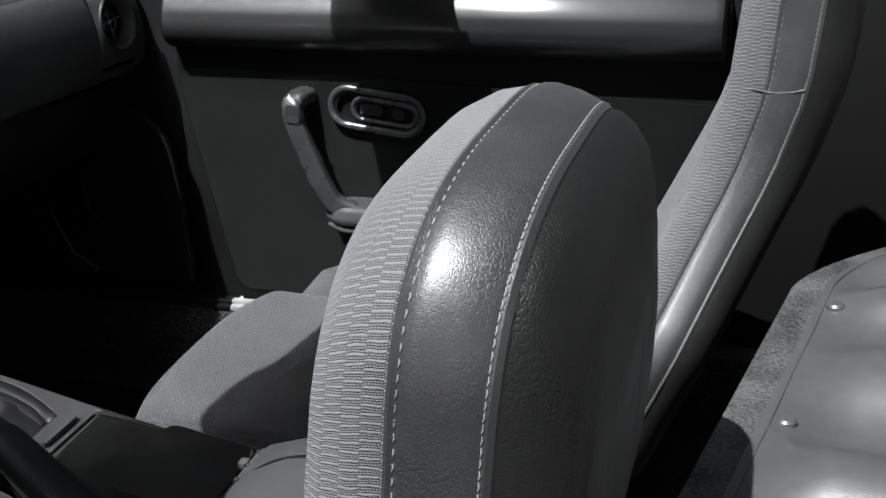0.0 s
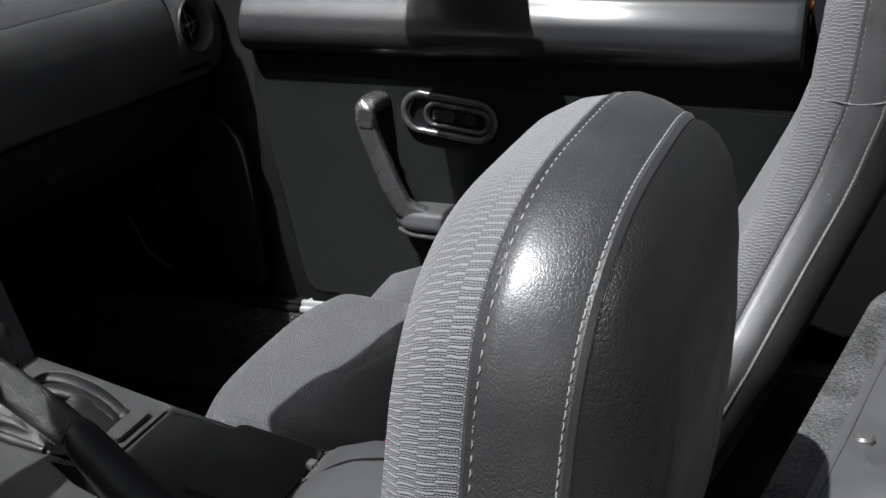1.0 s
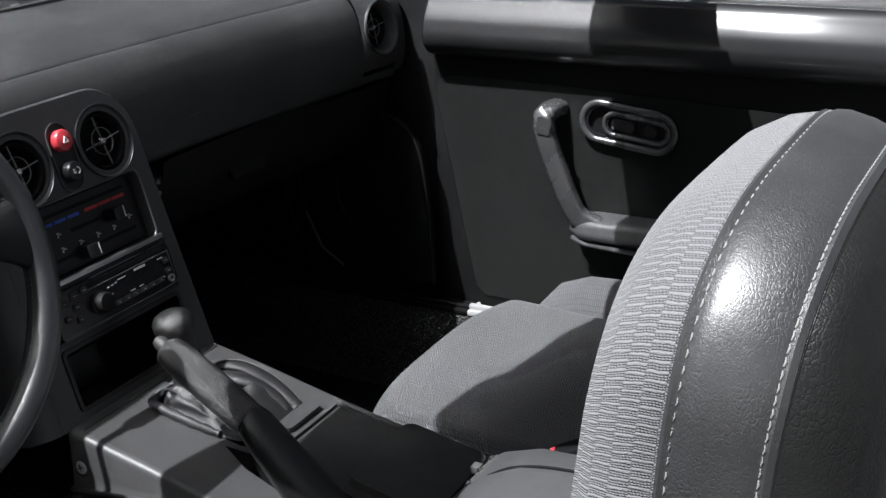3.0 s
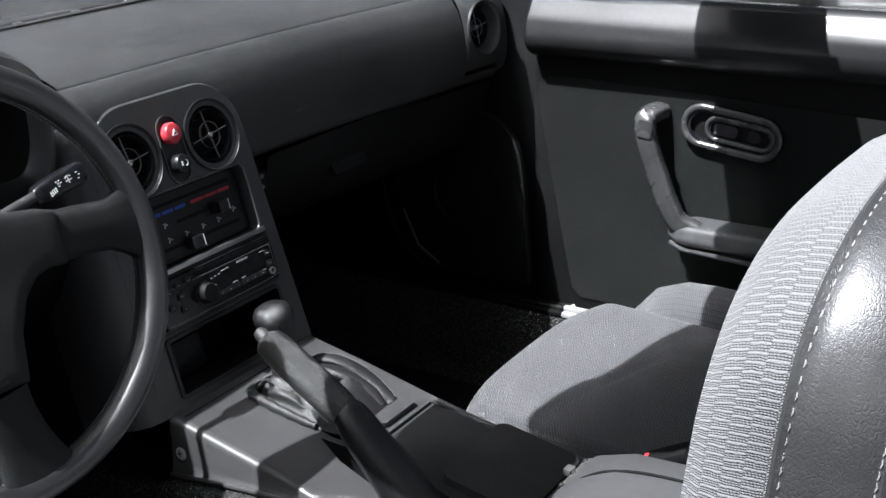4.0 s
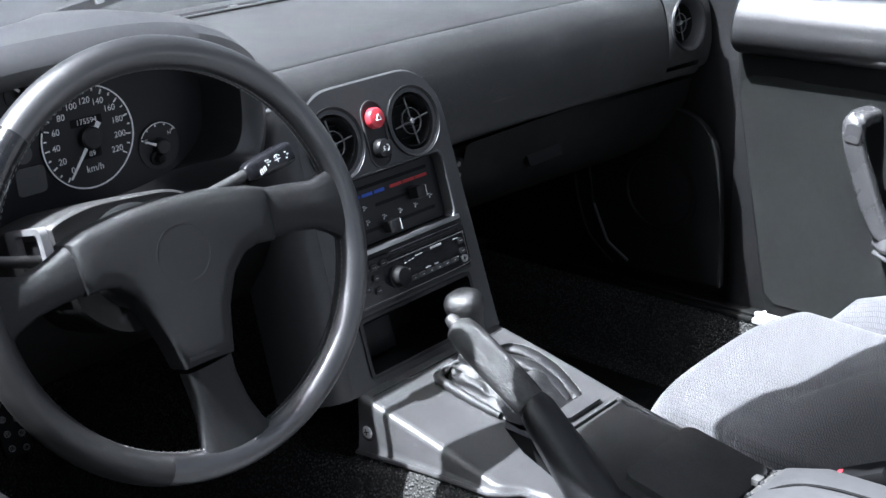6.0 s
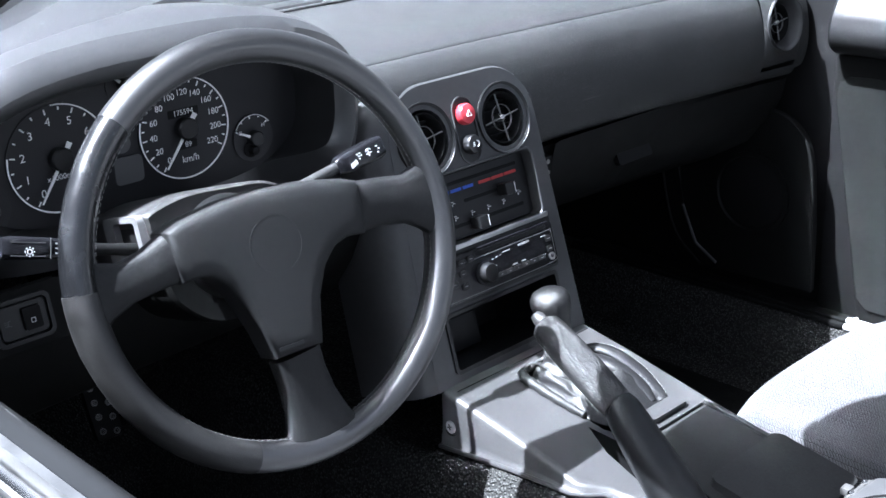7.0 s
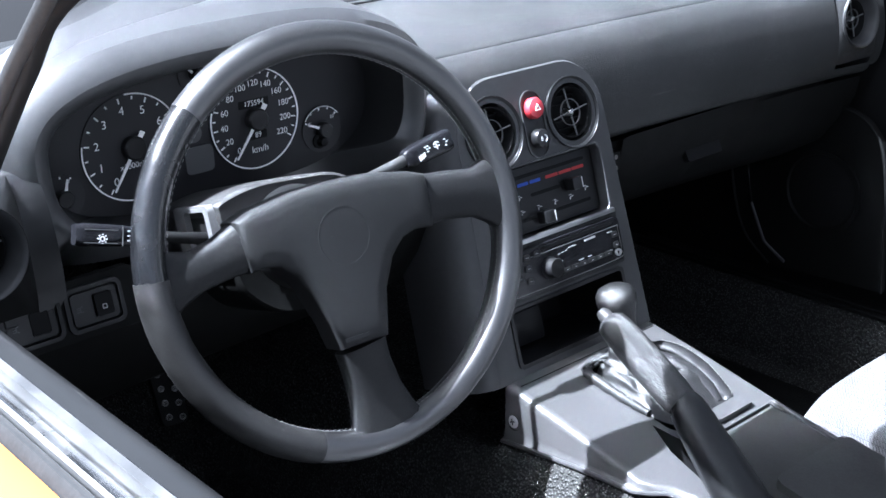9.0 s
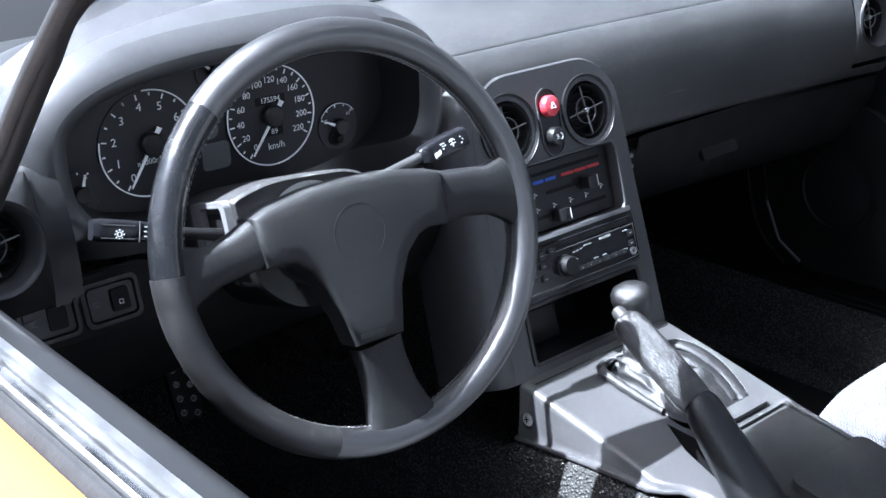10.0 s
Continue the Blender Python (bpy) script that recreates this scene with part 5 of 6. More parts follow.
part("knob", knob, M_KNOB, gear, "worn dark leather knob", stands(gear).inverted() @ pose(KX, KY, 0.596, 6, -8, 0))
NB, NT = 96, 30
brings = []
for i in range(NT):
    t = i / (NT - 1)
    ring = []
    for k in range(NB):
        a = 2 * math.pi * k / NB
        ca, sa = math.cos(a), math.sin(a)
        base = Vector((0.172 + 0.066 * math.copysign(abs(ca) ** 0.6, ca), 0.024 + 0.052 * math.copysign(abs(sa) ** 0.6, sa), 0))
        base.z = con_top(base.x) + 0.0015
        tip = Vector((0.131 + 0.0125 * ca, 0.016 + 0.0125 * sa, 0.570))
        rear = max(0.0, math.cos(a - 0.5)) ** 1.2
        p = base.lerp(tip, t ** (0.95 - 0.25 * rear))
        rise = max(0.0, (t - 0.10 - 0.32 * rear) / (0.90 - 0.32 * rear))
        low = 1 - t
        z = base.z * low + (con_top(p.x)) * t
        z += (tip.z - con_top(p.x)) * rise ** (1.25 + 0.5 * rear)
        z += (0.005 + 0.026 * rear) * math.sin(math.pi * min(1.0, t / (0.5 + 0.12 * rear))) ** 0.9
        z -= 0.007 * rear * math.exp(-((t - 0.60) / 0.07) ** 2)
        env = math.sin(math.pi * t) ** 0.7
        q = Vector((p.x, p.y, z))
        z += env * (0.0022 * math.sin(5 * a + 9 * t + 1.0) * (1 - 0.5 * rear) + 0.0045 * noise.noise(q * 42) + 0.002 * noise.noise(q * 110))
        out = Vector((ca, sa, 0))
        p = Vector((p.x, p.y, z)) + out * env * (0.003 * noise.noise(q * 55 + Vector((3, 0, 0))) + 0.0015 * math.sin(26 * t + 3 * math.sin(2 * a)))
        ring.append(p)
    brings.append(ring)
boot = part("boot", loft(brings, True, uv=False), M_BOOT, gear, "creased black leather boot")
up_n = lambda p: (p - Vector((0.15, 0.02, p.z - 0.05))).normalized()
FOLDS = [([(0.136, 0.034, 0.026), (0.148, 0.048, 0.038), (0.168, 0.060, 0.037), (0.195, 0.070, 0.024), (0.222, 0.071, 0.007), (0.231, 0.068, 0.001)], 0.0105),
         ([(0.148, 0.024, 0.026), (0.160, 0.034, 0.035), (0.184, 0.046, 0.032), (0.209, 0.055, 0.017), (0.227, 0.054, 0.003)], 0.0110),
         ([(0.168, 0.008, 0.026), (0.190, 0.022, 0.024), (0.211, 0.034, 0.013), (0.227, 0.034, 0.002)], 0.0100)]
for pts, rad_f in FOLDS:
    line_f = smoothed([(x, y, con_top(x) + 0.78 * z) for x, y, z in pts], 6)
    n_f = len(line_f)
    part("boot_fold", tube(line_f, [rad_f * (0.5 + 0.5 * math.sin(math.pi * (k + 1) / (n_f + 1))) for k in range(n_f)], 18, 0.55), M_BOOT, gear, "rolled leather fold of the boot")
seam_f = smoothed([(x + 0.003, y + 0.002, con_top(x) + 0.78 * z + 0.0072) for x, y, z in FOLDS[0][0][1:]], 6)
part("seam_stitching", stitches(seam_f, up_n, 0.0026, 0.0016, 0.0003), M_STITCH, gear, "pale stitched seam")
front_seam = [r[54] + up_n(r[54]) * 0.0008 for r in brings[2:24]]
part("seam_stitching", stitches(front_seam, up_n, 0.0026, 0.0016, 0.0003), M_THREAD, gear, "pale stitched seam")
roll = [(0.106, 0.004), (0.105, -0.012), (0.108, -0.024), (0.116, -0.029), (0.14, -0.0305), (0.17, -0.030), (0.20, -0.028)]
part("boot_roll", tube(smoothed([(x, y, con_top(x) + 0.0045) for x, y in roll], 5), [0.0035 + 0.0022 * math.sin(math.pi * k / 30) + 0.0006 * math.sin(k * 1.9) for k in range(31)], 12), M_BOOT, gear, "rolled leather edge of the boot")
for k in range(3):
    part("boot_fold", tube(smoothed([(0.106 + 0.004 * k, -0.020 + 0.006 * k, con_top(0.11) + 0.006), (0.110 + 0.005 * k, -0.012 + 0.006 * k, con_top(0.11) + 0.012 + 0.003 * k), (0.120 + 0.004 * k, -0.004 + 0.006 * k, con_top(0.12) + 0.014 + 0.006 * k)], 5), [0.0022] * 11, 8), M_BOOT, gear, "gathered leather fold")

# ---- handbrake ----
hb = thing("handbrake", (0.40, -0.068, 0.44), "handbrake lever with a leather grip and black plastic sleeve", "handbrake")
HY = -0.066
ax = [Vector((0.176, HY, 0.623)), Vector((0.274, HY, 0.563)), Vector((0.345, HY, 0.490)), Vector((0.415, HY, 0.400))]
grip_pts = [ax[0].lerp(ax[1], t) for t in (0.0, 0.04, 0.12, 0.3, 0.6, 0.85, 0.97, 1.0)]
part("grip", tube(grip_pts, [0.0095, 0.0142, 0.0160, 0.0168, 0.0172, 0.0168, 0.0158, 0.0130], 24, 1.12, True, (0, 1, 0)), M_GRIP, hb, "dimpled worn leather grip")
part("button", tube([ax[0] + Vector((-0.010, 0, 0.0055)), ax[0] + Vector((-0.006, 0, 0.0035)), ax[0] + Vector((0.004, 0, -0.002))], [0.0055, 0.0075, 0.0075], 16), M_SHROUD, hb, "grey release button")
part("collar", tube([ax[1] + Vector((-0.004, 0, 0.0025)), ax[1] + Vector((0.002, 0, -0.001))], [0.0146, 0.0146], 24, 1.12, True, (0, 1, 0)), M_BLACK, hb)
slv = smoothed([ax[1] + Vector((0.001, 0, -0.0006)), ax[1] + Vector((0.006, 0, -0.0038)), Vector((0.306, HY, 0.531)), ax[2], Vector((0.38, HY, 0.446)), ax[3]], 4)
part("sleeve", tube(slv, [0.0142 + 0.0115 * min(1.0, k / 15) for k in range(len(slv))], 24, 1.15, True, (0, 1, 0)), M_PLASTIC, hb, "satin black tapered sleeve")
gs = [p + Vector((-0.0047, -0.0172, -0.0076)) for p in grip_pts[2:7]]
part("grip_stitching", stitches(gs, lambda p: Vector((0, -1, 0)), 0.0024, 0.0016, 0.00035), M_THREAD, hb, "pale stitched seam under the grip")

# ---- seats ----
def seat(name, label, cy, spine, headw=0.118, cushion=None, group="front seats", crease=False):
    """A one-piece high-backed seat. spine: (height, x of the front seam) from the top down."""
    s = thing(name, (spine[-1][1] - 0.3, cy, 0.26), label, "car seat", group)
    ztop = spine[0][0]

    def seam_x(z):
        for (za, xa), (zb, xb) in zip(spine, spine[1:]):
            if z >= zb:
                return xa + (xb - xa) * (z - za) / (zb - za)
        return spine[-1][1]

    def half(z, e=3.2):
        d = ztop - z
        if d < 0.085:
            return headw * (1 - (1 - d / 0.085) ** e) ** (1 / e)
        return headw + 0.068 * (d - 0.085) + 0.08 * max(0, min(1, (d - 0.2) / 0.2)) ** 1.6
    path = []
    zs = [ztop - 0.085 * (1 - math.cos(math.pi / 2 * k / 20)) for k in range(21)] + [ztop - 0.085 - 0.028 * k for k in range(1, 17)]
    for z in zs[::-1]:
        path.append((-half(z), z))
    for z in zs[1:]:
        path.append((half(z, 3.6) + 0.004 * min(1.0, (ztop - z) / 0.03), z))

    def ring(off, inset, crown=0.0):
        """The outline moved back by off and drawn in by inset, and by crown more over the top."""
        out = []
        for y, z in path:
            k = max(0.0, min(1.0, (z - (ztop - 0.13)) / 0.13))
            ks = k * k * (3 - 2 * k)
            yy = y * (1 - min(1.0, (inset + crown * ks) / headw))
            zz = z - min(inset + crown, 0.08) * ks
            out.append((seam_x(zz) + off, cy + yy, zz))
        return out
    front = [ring(-0.018, headw), ring(-0.020, 0.100), ring(-0.030, 0.05, 0.012), ring(-0.0365, 0.03, 0.014), ring(-0.040, 0.016, 0.014), ring(-0.0385, 0.005, 0.013), ring(-0.031, 0.0, 0.009), ring(-0.018, -0.001, 0.003), ring(-0.0065, 0.0), ring(-0.0045, 0.0012)]
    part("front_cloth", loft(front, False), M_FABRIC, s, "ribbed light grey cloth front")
    band = [ring(-0.006, 0.0012), ring(-0.0056, -0.0002), ring(-0.004, -0.0012), ring(-0.0016, -0.0002), ring(0.001, -0.0016), ring(0.006, -0.0018), ring(0.018, -0.0012, 0.002), ring(0.028, 0.001, 0.0035), ring(0.030, 0.0022, 0.004), ring(0.032, 0.0016, 0.004), ring(0.0345, 0.003, 0.005)]
    part("side_band", loft(band, False), M_LEATHER, s, "grey leatherette band with creases")
    back = [ring(0.0340, 0.005, 0.006), ring(0.0355, 0.0030, 0.0052), ring(0.040, 0.0036, 0.0056), ring(0.047, 0.0055, 0.008), ring(0.055, 0.009, 0.013), ring(0.061, 0.014, 0.020), ring(0.066, 0.024, 0.026), ring(0.069, 0.042, 0.024), ring(0.071, 0.07, 0.002), ring(0.0718, 0.097, -0.020), ring(0.072, headw * 0.995, 0.0)]
    part("back_panel", loft(back, False), M_BACK, s, "dark leatherette back panel")
    out_n = lambda p: Vector((0.15, p.y - cy, max(0.0, p.z - (ztop - 0.13)))).normalized()
    part("front_stitching", stitches(ring(-0.0016, -0.0006), out_n, 0.0030, 0.0030, 0.00042), M_STITCH, s, "pale thread stitches")
    part("rear_stitching", stitches(ring(0.030, 0.0018, 0.004), lambda p: (out_n(p) + Vector((0.5, 0, 0))).normalized(), 0.0034, 0.0012, 0.00042), M_STITCH, s, "pale twisted thread stitches")
    if crease:
        zc = ztop - 0.155
        side_y = [(-half(zc) * (1 - i / headw), o) for o, i in ((-0.029, 0.001), (-0.016, -0.0005), (0.0, -0.001), (0.018, -0.0005), (0.029, 0.0015))]
        part("headrest_crease", tube(smoothed([(seam_x(zc) + o, cy + y, zc + 0.0015 * math.sin(i * 2)) for i, (y, o) in enumerate(side_y)], 4), 0.0011, 8), M_LEATHER, s, "puckered crease below the headrest")
    part("piping", tube(ring(0.0348, 0.0034, 0.0055), 0.0006, 6), M_BACK, s, "thin dark piping")
    x1 = cushion[1]
    x0, zt, w = cushion[0], cushion[2], cushion[3]
    # cushion: a crowned pad with a rolled front edge; its side gussets are sewn on below the near edges
    def cushion_at(a, v):
        """a: metres along the middle from the foot of the nose; v: -1 to 1 across, rolled over at the edges."""
        r = 0.042
        b = max(0.0, min(1.0, a / (r * 1.45))) * math.pi / 2
        x = x0 + 0.028 * abs(v) ** 3.5 + r * (1 - math.cos(b)) + max(0.0, a - r * 1.45)
        z = zt - r * 1.25 * (1 - math.sin(b)) - 0.055 * max(0.0, a - r * 1.45) - 0.006 * v * v
        g = max(0.0, abs(v) - 0.9) / 0.1
        y = v * w * (1 - 0.05 * math.exp(-a / 0.03))
        z -= 0.012 * g ** 2 + 0.004 * math.exp(-((a - 0.19 - 0.06 * v) / 0.005) ** 2)
        return (x, cy + y, z)
    vs = [-1 + 2 * k / 48 for k in range(49)]
    av = [0.0, 0.01, 0.02, 0.03, 0.04, 0.05, 0.06, 0.08, 0.11, 0.15, 0.175, 0.182, 0.188, 0.194, 0.2, 0.206, 0.215, 0.24, 0.27, 0.32, 0.4, 0.5, x1 - x0]
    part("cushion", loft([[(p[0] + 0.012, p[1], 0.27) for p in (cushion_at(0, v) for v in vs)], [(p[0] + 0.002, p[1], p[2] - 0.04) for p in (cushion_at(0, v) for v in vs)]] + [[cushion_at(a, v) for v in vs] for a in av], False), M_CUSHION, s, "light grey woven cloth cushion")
    for sgn in (-1, 1):
        top = [Vector(cushion_at(a, sgn)) for a in [0.012] + av[3:]]
        out = Vector((0, sgn, 0))
        gus = [[p + out * o - Vector((0, 0, d)) for p in top] for o, d in ((-0.001, 0.0005), (0.003, 0.004), (0.008, 0.012), (0.011, 0.025), (0.011, 0.045), (0.008, 0.07), (0.0, 0.13))]
        part("gusset", loft(gus, False), M_SIDECLOTH, s, "sewn cloth side of the cushion")
        part("welt", tube([p + out * 0.0008 for p in top], 0.0011, 6), M_THREAD, s, "thin sewn welt")
    # side bolsters, set back from the front edge
    for sgn in (-1, 1):
        rows = []
        for i in range(13):
            u = i / 12
            lead = 0.055 if sgn > 0 else 0.24
            x = x0 + lead + (x1 - x0 - lead) * u
            grow = math.sin(min(1, u * 4.5) * math.pi / 2) ** 0.6
            rows.append([(x, cy + sgn * (w + 0.045 - 0.053 * math.cos(a)), zt - 0.075 + (0.10 * math.sin(a) ** 0.8) * (0.25 + 0.75 * grow) - 0.02 * u) for a in (math.pi * k / 14 for k in range(15))])
        part("bolster", loft([[(p[0] - 0.004, p[1], 0.30) for p in rows[0]]] + rows, False), M_SIDECLOTH, s, "raised cloth side bolster")
    return s


seat("driver_seat", "high-backed driver's seat in ribbed grey cloth and leatherette", -0.405, [(0.9935, 0.8535), (0.9535, 0.8476), (0.9135, 0.843), (0.8735, 0.8402), (0.8335, 0.838), (0.78, 0.828), (0.70, 0.80), (0.45, 0.70)], 0.118, (0.24, 0.70, 0.40, 0.19))
seat("passenger_seat", "high-backed passenger's seat in grey cloth, half in shadow", 0.372, [(0.995, 0.955), (0.84, 0.938), (0.76, 0.912), (0.60, 0.838), (0.42, 0.755)], 0.122, (0.212, 0.80, 0.451, 0.193), crease=True)

# ---- passenger's door ----
door = thing("passenger_door", (0.47, 0.72, 0.35), "open-topped car door with a padded top roll and grey card", "car door")
ROLL = [(p.y, p.z) for p in smoothed([(0, 0.712, 0.846), (0, 0.694, 0.8555), (0, 0.672, 0.857), (0, 0.661, 0.852), (0, 0.6515, 0.8395), (0, 0.642, 0.826), (0, 0.637, 0.815), (0, 0.6335, 0.797), (0, 0.638, 0.781), (0, 0.652, 0.768), (0, 0.672, 0.762)], 5)]
part("top_roll", loft([[(x, y + dy, z) for y, z in ROLL] for x, dy in ((0.082, 0.006), (0.088, 0.0), (0.3, 0.0), (0.55, 0.0), (0.852, 0.0), (0.862, 0.004), (0.865, 0.012))], False, (True, True), False), M_ROLL, door, "padded vinyl roll along the top")
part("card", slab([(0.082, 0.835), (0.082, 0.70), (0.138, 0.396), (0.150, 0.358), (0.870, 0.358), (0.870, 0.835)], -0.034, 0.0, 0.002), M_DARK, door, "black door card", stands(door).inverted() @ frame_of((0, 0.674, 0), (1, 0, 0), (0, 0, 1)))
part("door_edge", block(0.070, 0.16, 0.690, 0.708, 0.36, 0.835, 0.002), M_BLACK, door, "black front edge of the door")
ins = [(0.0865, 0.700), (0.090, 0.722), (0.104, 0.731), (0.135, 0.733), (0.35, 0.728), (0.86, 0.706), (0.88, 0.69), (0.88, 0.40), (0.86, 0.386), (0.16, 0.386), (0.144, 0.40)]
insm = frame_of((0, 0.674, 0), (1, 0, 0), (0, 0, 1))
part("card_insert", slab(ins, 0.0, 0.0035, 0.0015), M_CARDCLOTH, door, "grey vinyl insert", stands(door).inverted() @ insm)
part("shell", loft([[(x, y, z) for y, z in ((0.709, 0.36), (0.709, 0.84), (0.728, 0.849), (0.752, 0.849), (0.79, 0.82), (0.81, 0.7), (0.80, 0.5), (0.76, 0.34))] for x in (0.07, 0.868)], True, (True, True), False), M_PAINT, door, "orange painted outer shell")
part("belt_strip", block(0.075, 0.866, 0.7125, 0.752, 0.850, 0.874, 0.003), M_ALU, door, "bright strip along the window slot")
# latch cup and lever
lm = frame_of((0.392, 0.6705, 0.681), (1, 0, -0.125), (0, 0, 1))
cup = part("latch_cup", plate(rounded(0.144, 0.062, 0.0305, 0, 0, 10), [rounded(0.120, 0.040, 0.0198, 0.001, 0, 10)], 0.0, 0.008), M_GLOSS, door, "oval black latch surround", stands(door).inverted() @ lm)
for nm, ww, hh, ox, zz, rr in (("outer_lip", 0.136, 0.054, 0.0, 0.008, 0.0048), ("inner_lip", 0.095, 0.031, 0.012, 0.0068, 0.0030)):
    o = rounded(ww, hh, hh / 2 - 0.0005, ox, 0, 10)
    lip = [[(x + rr * math.cos(b) * math.cos(t_), y + rr * math.cos(b) * math.sin(t_), zz + 0.8 * rr * math.sin(b)) for b in (2 * math.pi * n / 10 for n in range(10))] for (x, y), t_ in zip(o, [math.atan2(y, x - ox - max(-(ww - hh) / 2, min((ww - hh) / 2, x - ox))) for x, y in o])]
    local(nm, loft(lip + [lip[0]], True, uv=False), M_HANDLE, cup, "rounded glossy lip")
local("cup_back", slab(rounded(0.122, 0.042, 0.02, 0.001, 0, 8), -0.002, 0.0005, 0), M_BLACK, cup)
local("inner_frame", plate(rounded(0.098, 0.032, 0.0155, 0.010, 0, 8), [rounded(0.084, 0.021, 0.010, 0.012, 0, 8)], 0.0, 0.0065), M_GLOSS, cup)
local("lever", slab(rounded(0.034, 0.017, 0.006, -0.008, 0), 0.001, 0.006, 0.002), M_GLOSS, cup, "glossy black latch lever")
local("lock_slider", slab(rounded(0.018, 0.016, 0.007, 0.032, 0), 0.001, 0.006, 0.002), M_PLASTIC, cup)
local("glint_stud", lathe([(0.002, 0.0), (0.002, 0.004), (0.0001, 0.005)], 10), M_CHROME, cup, "", Matrix.Translation((-0.022, -0.006, 0.004)))
# pull handle running into the armrest
PULL = smoothed([(x + 0.008, y, z) for x, y, z in [(0.279, 0.670, 0.700), (0.273, 0.648, 0.699), (0.269, 0.636, 0.690), (0.276, 0.631, 0.660), (0.293, 0.633, 0.612), (0.309, 0.636, 0.570), (0.322, 0.640, 0.548), (0.35, 0.642, 0.536)]], 6)
pull_rings = []
for k, q in enumerate(PULL):
    way = (PULL[min(k + 1, len(PULL) - 1)] - PULL[max(k - 1, 0)]).normalized()
    wide = way.cross(Vector((0, -1, 0.0)) if k > 8 else Vector((-0.1, -0.7, 0.7))).normalized()
    deep = wide.cross(way).normalized()
    g = 0.0145
    pull_rings.append([q + wide * g * math.copysign(abs(math.cos(b)) ** 0.55, math.cos(b)) + deep * 0.0112 * math.copysign(abs(math.sin(b)) ** 0.6, math.sin(b)) for b in (2 * math.pi * n / 24 for n in range(24))])
pull = part("pull_handle", loft(pull_rings, True, (True, True), False), M_HANDLE, door, "worn satin black pull handle")
capm = frame_of((0.2835, 0.6195, 0.684), (1, 0.05, -0.2), (0.2, -0.06, 1))
cap = local("screw_cap", slab(rounded(0.021, 0.025, 0.0045), 0.0, 0.0018, 0.0009), M_HANDLE, pull, "square screw cap", stands(pull).inverted() @ capm)
arm = [(p.y, p.z) for p in smoothed([(0, 0.673, 0.549), (0, 0.645, 0.549), (0, 0.630, 0.546), (0, 0.624, 0.536), (0, 0.626, 0.520), (0, 0.673, 0.500)], 4)]
part("armrest", loft([[(x, 0.673 + (y - 0.673) * s, 0.525 + (z - 0.525) * s) for y, z in arm] for x, s in ((0.312, 0.55), (0.330, 0.9), (0.347, 1.0), (0.5, 1.0), (0.66, 1.0), (0.72, 0.5), (0.74, 0.1))], False, uv=False), M_STACK, door, "padded black armrest")
part("armrest_trim", tube([(0.318, 0.640, 0.516), (0.34, 0.630, 0.512), (0.45, 0.6255, 0.508), (0.66, 0.628, 0.506)], 0.0035, 8), M_STACK, door)

# kick panel with a speaker grille
kick = thing("kick_panel", (-0.05, 0.655, 0.37), "black kick panel with a round speaker grille", "kick panel")
km = frame_of((0, 0.662, 0), (1, 0, 0), (0, 0, 1))
ko = [(p.x, p.y) for p in smoothed([(0.078, 0.40, 0), (0.075, 0.50, 0), (0.066, 0.60, 0), (0.045, 0.645, 0), (0.005, 0.668, 0), (-0.08, 0.672, 0), (-0.17, 0.65, 0), (-0.20, 0.60, 0), (-0.195, 0.52, 0), (-0.17, 0.44, 0), (-0.12, 0.395, 0)], 4)]
# footwell shade is put into the panel's near-black colour
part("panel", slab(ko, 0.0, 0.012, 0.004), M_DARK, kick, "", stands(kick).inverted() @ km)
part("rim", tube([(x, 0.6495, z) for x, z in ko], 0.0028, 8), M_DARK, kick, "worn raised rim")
part("inner_rim", tube([(x, 0.650, z) for x, z in [(-0.155 + 0.0, 0.62), (-0.168, 0.56), (-0.158, 0.49), (-0.13, 0.43), (-0.09, 0.405)]], 0.0028, 8), M_STACK, kick)
part("speaker_ring", lathe([(0.066, 0.012), (0.066, 0.0165), (0.060, 0.0165), (0.058, 0.0125)], 48), M_DARK, kick, "round speaker ring", stands(kick).inverted() @ km @ Matrix.Translation((-0.032, 0.535, 0)))
part("speaker_grille", lathe([(0.058, 0.0122), (0.03, 0.0145), (0.0001, 0.015)], 40), M_BLACK, kick, "", stands(kick).inverted() @ km @ Matrix.Translation((-0.032, 0.535, 0)))

# ---- driver's door, seen along its top ----
dd = thing("driver_door", (0.47, -0.74, 0.35), "driver's door with grey top roll, bright strips and orange paint", "car door")
DRX = (0.075, 0.30, 0.55, 0.87)
NROLL = [(p.y, p.z) for p in smoothed([(0, -0.735, 0.755), (0, -0.712, 0.785), (0, -0.701, 0.825), (0, -0.704, 0.858), (0, -0.714, 0.874), (0, -0.7285, 0.877)], 5)]
part("top_roll", loft([[(x, y, z) for y, z in NROLL] for x in DRX], False, uv=False), M_ROLL, dd, "padded vinyl roll along the top")
part("inner_strip", loft([[(x, y, z) for y, z in ((-0.7286, 0.862), (-0.7288, 0.877), (-0.7305, 0.8795), (-0.735, 0.879), (-0.737, 0.862))] for x in DRX], False, uv=False), M_ALU, dd, "bright strip along the window slot")
part("glass_edge", block(0.075, 0.87, -0.7450, -0.7372, 0.84, 0.872, 0.001), M_CHROME, dd, "edge of the lowered window glass")
part("outer_strip", loft([[(x, y, z) for y, z in ((-0.7452, 0.860), (-0.7455, 0.875), (-0.7468, 0.8775), (-0.7488, 0.8765), (-0.7492, 0.858))] for x in DRX], False, uv=False), M_ALU, dd, "bright outer weather strip")
